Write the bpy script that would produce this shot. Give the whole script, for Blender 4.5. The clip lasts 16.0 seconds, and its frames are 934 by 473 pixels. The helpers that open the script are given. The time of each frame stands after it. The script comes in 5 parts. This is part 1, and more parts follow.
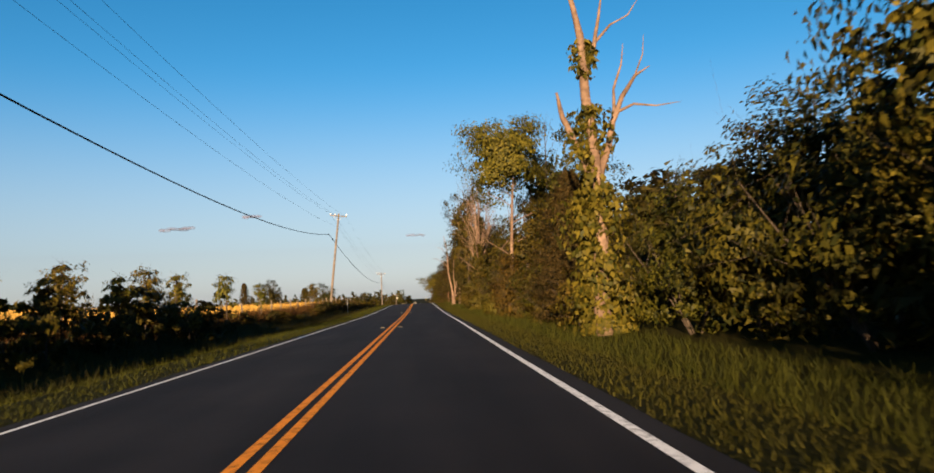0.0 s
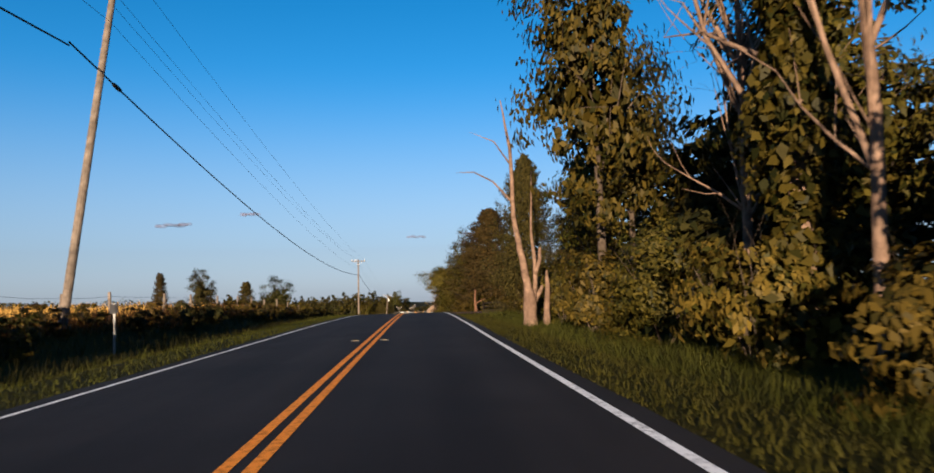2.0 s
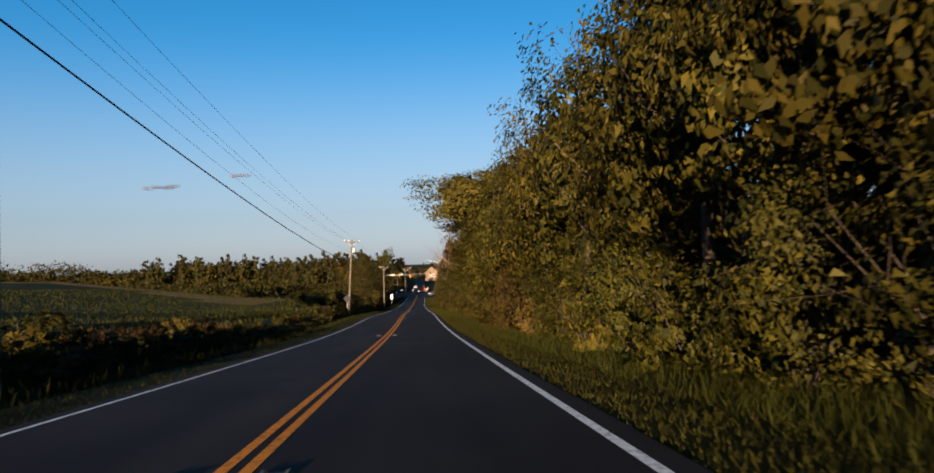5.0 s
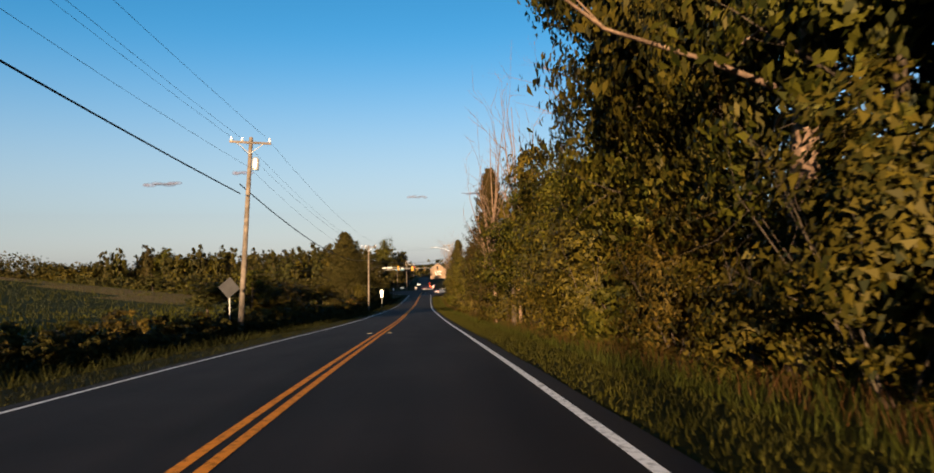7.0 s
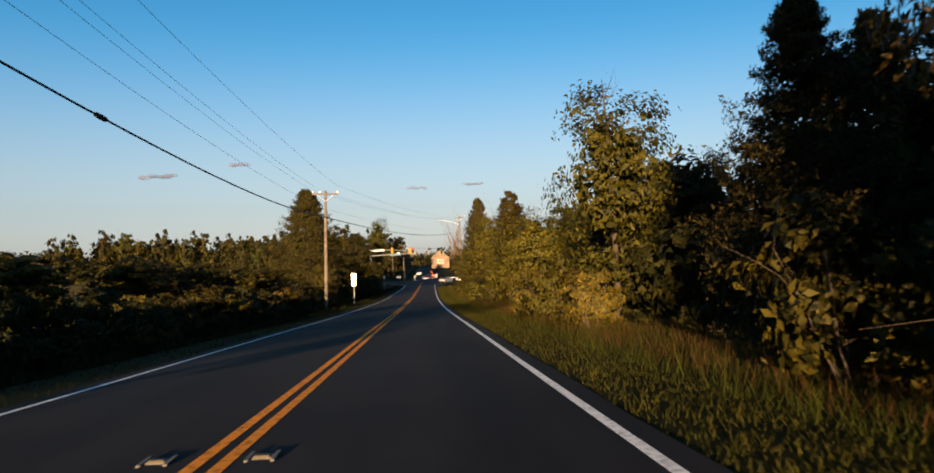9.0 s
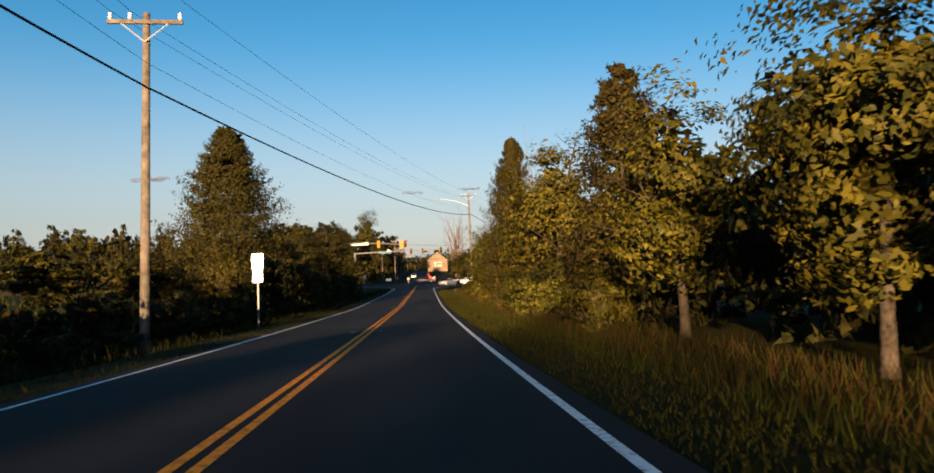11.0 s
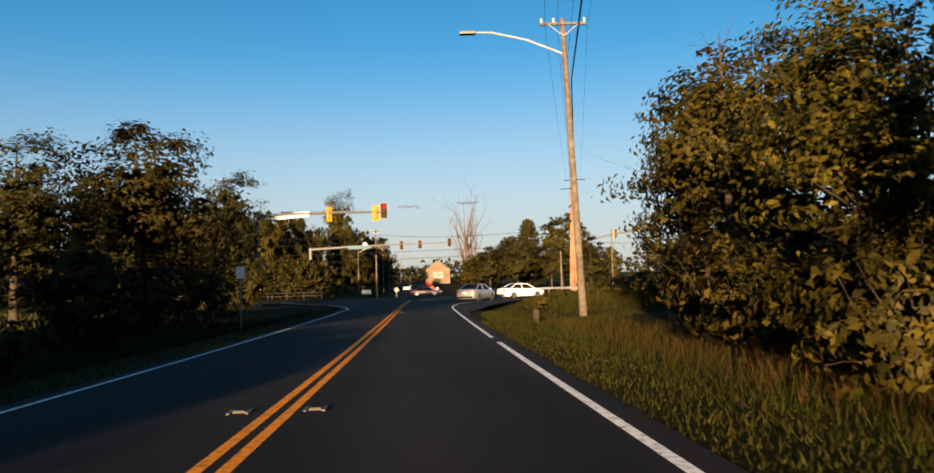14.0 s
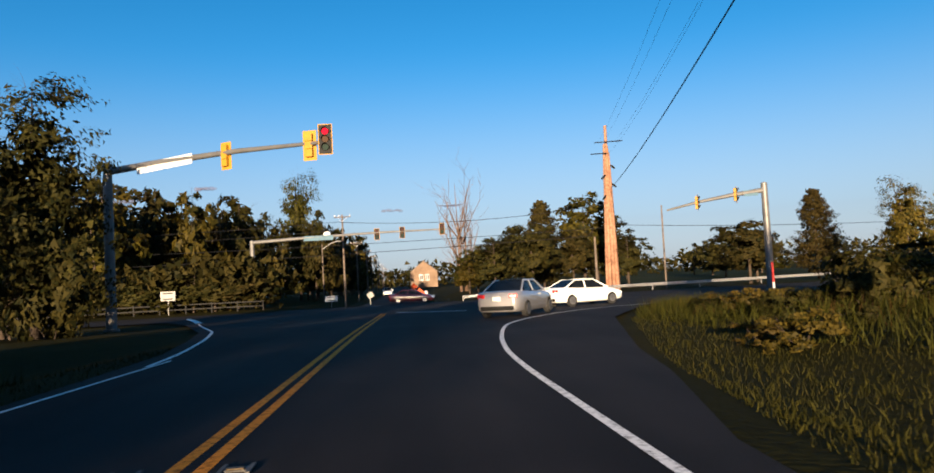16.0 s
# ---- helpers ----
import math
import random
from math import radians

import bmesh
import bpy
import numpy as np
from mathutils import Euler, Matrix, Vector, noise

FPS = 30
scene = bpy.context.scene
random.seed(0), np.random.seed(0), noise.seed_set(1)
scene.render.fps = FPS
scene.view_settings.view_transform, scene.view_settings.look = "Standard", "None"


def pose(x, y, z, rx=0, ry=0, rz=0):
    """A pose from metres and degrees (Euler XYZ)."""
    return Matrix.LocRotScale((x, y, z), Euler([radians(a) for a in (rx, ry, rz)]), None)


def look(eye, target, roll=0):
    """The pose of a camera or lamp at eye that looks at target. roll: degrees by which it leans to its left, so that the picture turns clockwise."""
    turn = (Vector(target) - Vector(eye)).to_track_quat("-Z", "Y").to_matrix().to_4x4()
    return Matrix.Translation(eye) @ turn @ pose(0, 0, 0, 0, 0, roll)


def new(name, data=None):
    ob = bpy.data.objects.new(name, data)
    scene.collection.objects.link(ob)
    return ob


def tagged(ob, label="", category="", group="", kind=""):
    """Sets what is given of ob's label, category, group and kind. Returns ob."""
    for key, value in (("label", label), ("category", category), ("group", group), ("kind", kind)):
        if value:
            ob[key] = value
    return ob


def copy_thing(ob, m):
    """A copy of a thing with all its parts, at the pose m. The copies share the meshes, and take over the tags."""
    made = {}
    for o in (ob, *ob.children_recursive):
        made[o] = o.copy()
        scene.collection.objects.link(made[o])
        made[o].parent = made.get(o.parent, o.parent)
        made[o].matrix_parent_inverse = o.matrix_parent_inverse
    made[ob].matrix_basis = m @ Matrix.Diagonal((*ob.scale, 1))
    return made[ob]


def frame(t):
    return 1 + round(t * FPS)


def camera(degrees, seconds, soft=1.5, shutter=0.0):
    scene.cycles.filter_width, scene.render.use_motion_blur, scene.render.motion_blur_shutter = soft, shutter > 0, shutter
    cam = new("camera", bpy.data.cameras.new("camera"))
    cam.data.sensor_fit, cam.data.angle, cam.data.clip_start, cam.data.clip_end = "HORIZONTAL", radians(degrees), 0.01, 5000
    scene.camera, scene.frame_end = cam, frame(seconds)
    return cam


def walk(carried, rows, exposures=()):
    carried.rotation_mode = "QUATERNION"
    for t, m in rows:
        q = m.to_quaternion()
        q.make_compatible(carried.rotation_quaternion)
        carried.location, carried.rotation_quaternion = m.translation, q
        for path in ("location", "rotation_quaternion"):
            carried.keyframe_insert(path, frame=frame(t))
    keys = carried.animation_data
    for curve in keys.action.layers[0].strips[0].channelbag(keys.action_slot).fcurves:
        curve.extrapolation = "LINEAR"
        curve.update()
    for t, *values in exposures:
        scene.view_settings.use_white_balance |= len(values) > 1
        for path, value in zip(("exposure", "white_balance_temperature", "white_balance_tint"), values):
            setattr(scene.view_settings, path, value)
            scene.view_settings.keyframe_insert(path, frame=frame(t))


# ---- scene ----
EXPO, SKY_STRENGTH, SUN_STRENGTH, SKY_SAT, KELVIN = 2.35, 0.0186, 5.0, 1.42, 5950
# how the picture brightens and warms on the way: seconds, stops, kelvin
SHIFTS = [(0, 0, 0), (1.0, 0, -150), (1.5, 0, -500), (2.0, -0.2, -850), (2.5, -0.2, -900), (3.5, -0.28, -950), (4.2, -0.3, -900), (6.3, 0, 150), (7, 0, 150), (9, 0, 250), (11.3, 0, 400), (12.5, 0, 400), (14, 0, 350), (15, 0, 200), (15.5, -0.05, 0), (16, -0.1, -600)]
# The walk: seconds, x, y, z, yaw, pitch, roll
ROWS = [
    (0.0, 1.338, 0.0, 1.193, -3.284, 4.199, 2.999), (0.5, 1.315, 19.113, 1.094, -3.438, 4.02, 2.939),
    (1.0, 1.317, 38.294, 1.041, -3.413, 3.975, 2.435), (1.5, 1.3, 56.7, 0.974, -3.427, 4.024, 2.489),
    (2.0, 1.148, 74.006, 0.977, -3.319, 4.494, 1.698), (2.5, 1.082, 91.835, 1.076, -3.203, 4.739, 1.513),
    (3.0, 0.967, 109.803, 1.154, -3.499, 4.506, 1.417), (3.5, 0.967, 127.645, 1.113, -3.701, 4.045, 1.622),
    (4.0, 0.986, 144.735, 0.753, -3.63, 2.737, 2.114), (4.2, 0.949, 151.482, 0.493, -3.625, 2.294, 2.015),
    (6.3, 0.928, 226.099, -3.752, -3.354, 1.576, 2.336), (6.5, 0.915, 232.038, -4.031, -3.331, 1.733, 2.357),
    (7.0, 0.857, 246.66, -4.632, -3.242, 1.859, 1.586), (7.5, 0.821, 260.368, -5.272, -3.077, 1.552, 2.08),
    (8.0, 0.739, 273.611, -5.979, -2.962, 0.94, 2.25), (8.5, 0.665, 286.758, -6.698, -3.145, 1.069, 1.758),
    (9.0, 0.638, 299.966, -7.374, -3.23, 1.281, 1.998), (9.2, 0.616, 305.204, -7.632, -3.293, 1.278, 1.899),
    (11.3, 0.616, 348.705, -9.658, -3.554, 1.814, 1.639), (11.5, 0.608, 354.192, -9.893, -3.493, 1.87, 1.617),
    (12.0, 0.656, 368.226, -10.446, -3.486, 2.047, 1.299), (12.5, 0.685, 382.072, -10.936, -3.462, 2.231, 1.506),
    (13.0, 0.586, 394.945, -11.356, -3.512, 2.468, 1.257), (13.5, 0.63, 406.333, -11.608, -3.618, 2.747, 1.398),
    (14.0, 0.756, 416.53, -11.795, -3.818, 2.89, 1.716), (14.5, 0.842, 426.583, -11.988, -4.071, 2.934, 1.968),
    (15.0, 0.912, 434.937, -12.132, -4.359, 2.943, 2.373), (15.5, 1.014, 442.37, -12.249, -4.636, 2.846, 2.243),
    (16.0, 1.151, 448.859, -12.334, -4.934, 3.092, 2.984)]
cam = camera(62.0, 16.0, soft=1.7, shutter=0.06)
walk(cam, [(t, pose(x, y, z, 90 + pitch, roll, yaw)) for t, x, y, z, yaw, pitch, roll in ROWS],
     exposures=[(t, EXPO + e, KELVIN + k, 10) for t, e, k in SHIFTS])

# ---- sky and sun: a low sun behind the camera and to its left
SUN_AZ, SUN_EL, SKY_EL = 12.5, 6.4, 28.0          # degrees that the light goes to the right of +y, and height
world = bpy.data.worlds.new("sky")
scene.world = world
world.use_nodes = True
wn, wl = world.node_tree.nodes, world.node_tree.links
sky = wn.new("ShaderNodeTexSky")
sky.sky_type = "NISHITA"
sky.sun_disc = False
sky.sun_elevation = radians(SKY_EL)
sky.sun_rotation = radians(180 + SUN_AZ)
sky.air_density, sky.dust_density, sky.ozone_density = 0.9, 0.4, 1.4
wn["Background"].inputs["Strength"].default_value = SKY_STRENGTH
tone = wn.new("ShaderNodeHueSaturation")
tone.inputs["Hue"].default_value = 0.485
# haze pales the sky towards the horizon
way = wn.new("ShaderNodeTexCoord")
height = wn.new("ShaderNodeSeparateXYZ")
wl.new(way.outputs["Generated"], height.inputs["Vector"])
for sock, low, high in (("Saturation", 0.45, SKY_SAT), ("Value", 0.72, 1.32)):
    rise = wn.new("ShaderNodeMapRange")
    rise.interpolation_type = "SMOOTHSTEP"
    rise.inputs["From Min"].default_value, rise.inputs["From Max"].default_value = -0.02, 0.3
    rise.inputs["To Min"].default_value, rise.inputs["To Max"].default_value = low, high
    wl.new(height.outputs["Z"], rise.inputs["Value"])
    wl.new(rise.outputs["Result"], tone.inputs[sock])
wl.new(sky.outputs["Color"], tone.inputs["Color"])
wl.new(tone.outputs["Color"], wn["Background"].inputs["Color"])
sun = new("sun", bpy.data.lights.new("sun", "SUN"))
sun.data.energy = SUN_STRENGTH
sun.data.angle = radians(0.6)
sun.data.color = (1.0, 0.66, 0.34)
sun_from = Vector((-math.sin(radians(SUN_AZ)) * math.cos(radians(SUN_EL)), -math.cos(radians(SUN_AZ)) * math.cos(radians(SUN_EL)), math.sin(radians(SUN_EL))))
sun.matrix_world = look(sun_from * 50, (0, 0, 0))


# ---- materials
def material(name, build):
    mat = bpy.data.materials.new(name)
    mat.use_nodes = True
    nt = mat.node_tree
    build(nt, nt.nodes["Principled BSDF"], nt.nodes["Material Output"])
    return mat


def ramp(nt, fac, stops):
    node = nt.nodes.new("ShaderNodeValToRGB")
    while len(node.color_ramp.elements) < len(stops):
        node.color_ramp.elements.new(0.5)
    for el, (pos, col) in zip(node.color_ramp.elements, stops):
        el.position, el.color = pos, (*col, 1)
    nt.links.new(fac, node.inputs["Fac"])
    return node.outputs["Color"]


def noise_fac(nt, scale, detail=4, kind="Object"):
    co = nt.nodes.new("ShaderNodeTexCoord")
    no = nt.nodes.new("ShaderNodeTexNoise")
    no.inputs["Scale"].default_value, no.inputs["Detail"].default_value = scale, detail
    nt.links.new(co.outputs[kind], no.inputs["Vector"])
    return no.outputs["Fac"]


def mixed(nt, fac, a, b, blend="MIX"):
    node = nt.nodes.new("ShaderNodeMix")
    node.data_type, node.blend_type = "RGBA", blend
    for sock, v in ((node.inputs[0], fac), (node.inputs[6], a), (node.inputs[7], b)):
        if isinstance(v, (int, float)):
            sock.default_value = v
        elif isinstance(v, tuple):
            sock.default_value = (*v, 1)
        else:
            nt.links.new(v, sock)
    return node.outputs[2]


def bump(nt, bsdf, fac, strength, dist=0.02):
    node = nt.nodes.new("ShaderNodeBump")
    node.inputs["Strength"].default_value, node.inputs["Distance"].default_value = strength, dist
    nt.links.new(fac, node.inputs["Height"])
    nt.links.new(node.outputs["Normal"], bsdf.inputs["Normal"])


def plain(name, col, rough=0.6, metal=0.0, vary=0.25, scale=6.0, bumps=0.0, coat=0.0):
    def build(nt, b, out):
        f = noise_fac(nt, scale)
        lo = tuple(c * (1 - vary) for c in col)
        hi = tuple(min(1, c * (1 + vary)) for c in col)
        nt.links.new(ramp(nt, f, [(0.3, lo), (0.7, hi)]), b.inputs["Base Color"])
        b.inputs["Roughness"].default_value, b.inputs["Metallic"].default_value = rough, metal
        b.inputs["Coat Weight"].default_value = coat
        b.inputs["Specular IOR Level"].default_value = 0.1 if rough > 0.45 and not metal else 0.5
        if bumps:
            bump(nt, b, noise_fac(nt, scale * 5), bumps)
    return material(name, build)


def glow(name, col, power):
    def build(nt, b, out):
        b.inputs["Base Color"].default_value = (*(c * 0.06 for c in col), 1)
        b.inputs["Emission Color"].default_value = (*col, 1)
        b.inputs["Emission Strength"].default_value = power
        b.inputs["Specular IOR Level"].default_value = 0.0
    return material(name, build)


def foliage(name, dark, light, translucent=0.35, rough=0.55):
    """Leaves: colour varies from leaf to leaf and from plant to plant; light comes through."""
    def build(nt, b, out):
        geo = nt.nodes.new("ShaderNodeNewGeometry")
        info = nt.nodes.new("ShaderNodeObjectInfo")
        col = ramp(nt, geo.outputs["Random Per Island"], [(0.0, dark), (0.75, light), (1.0, tuple(min(1, c * 1.35) for c in light))])
        hsv = nt.nodes.new("ShaderNodeHueSaturation")
        m1 = nt.nodes.new("ShaderNodeMapRange")
        m1.inputs["To Min"].default_value, m1.inputs["To Max"].default_value = 0.475, 0.515
        nt.links.new(info.outputs["Random"], m1.inputs["Value"])
        nt.links.new(m1.outputs["Result"], hsv.inputs["Hue"])
        m2 = nt.nodes.new("ShaderNodeMapRange")
        m2.inputs["To Min"].default_value, m2.inputs["To Max"].default_value = 0.75, 1.25
        nt.links.new(noise_fac(nt, 0.6), m2.inputs["Value"])
        nt.links.new(m2.outputs["Result"], hsv.inputs["Value"])
        nt.links.new(col, hsv.inputs["Color"])
        nt.links.new(hsv.outputs["Color"], b.inputs["Base Color"])
        b.inputs["Roughness"].default_value = rough
        b.inputs["Specular IOR Level"].default_value = 0.06
        tr = nt.nodes.new("ShaderNodeBsdfTranslucent")
        nt.links.new(hsv.outputs["Color"], tr.inputs["Color"])
        mix = nt.nodes.new("ShaderNodeMixShader")
        mix.inputs["Fac"].default_value = translucent
        nt.links.new(b.outputs["BSDF"], mix.inputs[1])
        nt.links.new(tr.outputs["BSDF"], mix.inputs[2])
        nt.links.new(mix.outputs["Shader"], out.inputs["Surface"])
    return material(name, build)


def soil(name, stops, fine=9.0, coarse=0.25, rough=0.95, bumps=0.6):
    def build(nt, b, out):
        f = noise_fac(nt, coarse, 6)
        g = noise_fac(nt, fine, 6)
        a = ramp(nt, f, [(0.35, stops[0]), (0.65, stops[1])])
        c = mixed(nt, 0.75, a, ramp(nt, g, [(0.3, (0.45, 0.45, 0.45)), (0.7, (1.35, 1.35, 1.35))]), "MULTIPLY")
        nt.links.new(c, b.inputs["Base Color"])
        b.inputs["Roughness"].default_value = rough
        b.inputs["Specular IOR Level"].default_value = 0.03
        bump(nt, b, g, bumps, 0.06)
    return material(name, build)


def asphalt_build(nt, b, out):
    co = nt.nodes.new("ShaderNodeTexCoord")
    mp = nt.nodes.new("ShaderNodeMapping")
    mp.inputs["Scale"].default_value = (1.1, 0.06, 1)      # long streaks worn by wheels
    nt.links.new(co.outputs["Object"], mp.inputs["Vector"])
    st = nt.nodes.new("ShaderNodeTexNoise")
    st.inputs["Scale"].default_value, st.inputs["Detail"].default_value = 1.0, 5
    nt.links.new(mp.outputs["Vector"], st.inputs["Vector"])
    grain = noise_fac(nt, 70, 3)
    a = ramp(nt, st.outputs["Fac"], [(0.3, (0.009, 0.0081, 0.0086)), (0.7, (0.0205, 0.0184, 0.0186))])
    c = mixed(nt, 0.6, a, ramp(nt, grain, [(0.3, (0.55, 0.55, 0.55)), (0.72, (1.5, 1.5, 1.5))]), "MULTIPLY")
    patch = noise_fac(nt, 0.35, 5)
    c = mixed(nt, 0.5, c, ramp(nt, patch, [(0.38, (0.6, 0.6, 0.6)), (0.64, (1.3, 1.28, 1.25))]), "MULTIPLY")
    nt.links.new(c, b.inputs["Base Color"])
    b.inputs["Roughness"].default_value = 0.85
    b.inputs["Specular IOR Level"].default_value = 0.07
    bump(nt, b, grain, 0.5, 0.01)


def paint_build(col):
    def build(nt, b, out):
        f = noise_fac(nt, 14, 6)
        worn = ramp(nt, f, [(0.30, tuple(c * 0.3 for c in col)), (0.52, col)])
        nt.links.new(worn, b.inputs["Base Color"])
        b.inputs["Roughness"].default_value = 0.8
        b.inputs["Specular IOR Level"].default_value = 0.05
    return build


ASPHALT = material("asphalt", asphalt_build)
WHITE_PAINT = material("white_road_paint", paint_build((0.74, 0.73, 0.70)))
YELLOW_PAINT = material("yellow_road_paint", paint_build((0.69, 0.236, 0.018)))
GRASS_SOIL = soil("verge_soil", ((0.013, 0.01262, 0.001912), (0.02218, 0.01874, 0.00306)))
GOLD_FIELD = soil("ripe_field", ((0.216, 0.1215, 0.027), (0.288, 0.171, 0.0405)), fine=2.0, coarse=0.05)
GREEN_FIELD = soil("green_field", ((0.012, 0.017, 0.0035), (0.024, 0.027, 0.006)), fine=1.5, coarse=0.03)
BROWN_FIELD = soil("stubble_field", ((0.13, 0.0765, 0.02678), (0.1836, 0.1109, 0.03825)), fine=1.5, coarse=0.02)
GRAVEL = soil("gravel", ((0.07, 0.046, 0.031), (0.105, 0.07, 0.047)), fine=22, coarse=0.8, bumps=0.9)
BARK = soil("bark", ((0.03, 0.023, 0.017), (0.052, 0.04, 0.03)), fine=7, coarse=1.5)
PALE_BARK = soil("weathered_deadwood", ((0.075, 0.05, 0.036), (0.13, 0.088, 0.062)), fine=6, coarse=1.2)
POLE_WOOD = soil("pole_wood", ((0.0714, 0.0595, 0.04938), (0.113, 0.09226, 0.07434)), fine=5, coarse=0.6)
LEAF_OAK = foliage("broad_leaves", (0.0064, 0.008242, 0.001236), (0.03306, 0.02812, 0.002885), 0.13)
LEAF_LIGHT = foliage("light_leaves", (0.01542, 0.01781, 0.002448), (0.05508, 0.04551, 0.004896), 0.13)
LEAF_SHRUB = foliage("brush_leaves", (0.008587, 0.00871, 0.001591), (0.0394, 0.02842, 0.003579), 0.13)
LEAF_CEDAR = foliage("cedar_needles", (0.0055, 0.0062, 0.0013), (0.026, 0.0195, 0.0038), 0.08, 0.7)
# leaf colour with the shade of gaps and rear rows put into it
LEAF_SHADED = foliage("shade_toned_leaves", (0.006, 0.0075, 0.0016), (0.022, 0.019, 0.0036), 0.15, 0.7)
LEAF_BROWN = foliage("dry_leaves", (0.05, 0.0225, 0.009), (0.11, 0.05, 0.02))
GRASS = foliage("grass_blades", (0.0104, 0.0125, 0.0012), (0.026, 0.0265, 0.0024), 0.25, 0.7)
# darker than the grass: the shade on verge and ditch is in the colour
SHADED_WEEDS = foliage("shade_toned_weeds", (0.004, 0.005, 0.001), (0.0115, 0.0115, 0.002), 0.1, 0.8)
RIPE_CROP = foliage("ripe_crop", (0.16, 0.085, 0.018), (0.30, 0.17, 0.04), 0.2, 0.8)
DRY_GRASS = foliage("dry_grass", (0.02015, 0.009851, 0.002688), (0.04479, 0.02374, 0.005823), 0.25, 0.7)
WIRE = plain("wire", (0.008, 0.008, 0.0088), 0.6)
GALV = plain("galvanised_steel", (0.42, 0.42, 0.40), 0.45, 0.6, 0.15, 3.0)


# ---- helpers for meshes
def part(name, bm, mat, parent=None, label="", smooth=False):
    me = bpy.data.meshes.new(name)
    bm.normal_update()
    bm.to_mesh(me)
    bm.free()
    for m in (mat if isinstance(mat, (list, tuple)) else (mat,)):
        me.materials.append(m)
    if smooth:
        for p in me.polygons:
            p.use_smooth = True
    ob = new(name, me)
    if parent:
        ob.parent = parent
    if label:
        ob["label"] = label
    return ob


def raw(name, verts, faces, mat, parent=None, label=""):
    me = bpy.data.meshes.new(name)
    me.from_pydata(verts, [], faces)
    me.materials.append(mat)
    ob = new(name, me)
    if parent:
        ob.parent = parent
    if label:
        ob["label"] = label
    return ob


def box(bm, c, s, rot=None, bevel=0.0):
    r = bmesh.ops.create_cube(bm, size=1.0)
    vs = r["verts"]
    if bevel:
        bmesh.ops.scale(bm, vec=s, verts=vs)
        es = list({e for v in vs for e in v.link_edges})
        g = bmesh.ops.bevel(bm, geom=es, offset=bevel, segments=2, affect="EDGES", profile=0.7)
        vs = [v for v in g["verts"]]
        vs = list({v for f in g["faces"] for v in f.verts} | set(vs))
    else:
        bmesh.ops.scale(bm, vec=s, verts=vs)
    m = Matrix.Translation(c) @ (rot if rot else Matrix())
    bmesh.ops.transform(bm, matrix=m, verts=vs)
    return vs


def tube(bm, pts, radii, n=8, cap=True):
    """A tapered tube along points."""
    rings = []
    for i, p in enumerate(pts):
        a = Vector(pts[max(0, i - 1)])
        b = Vector(pts[min(len(pts) - 1, i + 1)])
        d = (b - a).normalized()
        s = d.cross(Vector((0.31, 0.9, 0.17))).normalized()
        t = d.cross(s)
        rings.append([bm.verts.new(Vector(p) + (s * math.cos(k * math.tau / n) + t * math.sin(k * math.tau / n)) * radii[i]) for k in range(n)])
    for r0, r1 in zip(rings, rings[1:]):
        for k in range(n):
            bm.faces.new((r0[k], r0[(k + 1) % n], r1[(k + 1) % n], r1[k]))
    if cap:
        bm.faces.new(rings[0][::-1])
        bm.faces.new(rings[-1])


# ---- the lie of the land
STEP, Y0 = 18.0, 0.434
ROAD_Z = [0.06, 0.0, -0.05, -0.12, -0.12, -0.03, 0.06, 0.03, -0.33, -1.13, -2.16, -3.28, -4.35, -5.24, -5.97, -6.9, -7.88, -8.79,
          -9.63, -10.48, -11.24, -11.9, -12.49, -12.85, -13.19, -13.44, -13.62, -13.95, -14.25, -14.45, -14.6, -14.7, -14.75]
ROAD_X = [0.0, 0.0, 0.0, -0.03, -0.08, -0.15, -0.19, -0.24, -0.31, -0.39, -0.46, -0.54, -0.61, -0.68, -0.74, -0.79, -0.83, -0.89,
          -0.95, -1.0, -1.01, -0.94, -0.83, -0.68, -0.52, -0.34, -0.14, 0.07, 0.28, 0.49, 0.71, 0.92, 1.13]


def knots(k, y):
    u = min(max((y - Y0) / STEP, 0.0), len(k) - 1.001)
    i = int(u)
    w = u - i
    b, c = k[i], k[i + 1]
    a, e = k[max(0, i - 1)], k[min(len(k) - 1, i + 2)]
    return 0.5 * (2 * b + (c - a) * w + (2 * a - 5 * b + 4 * c - e) * w * w + (3 * b - a - 3 * c + e) * w ** 3)


def zr(y):
    return knots(ROAD_Z, y)


def xr(y):
    return knots(ROAD_X, y)


def smooth_step(a, b, v):
    t = min(max((v - a) / (b - a), 0.0), 1.0)
    return t * t * (3 - 2 * t)


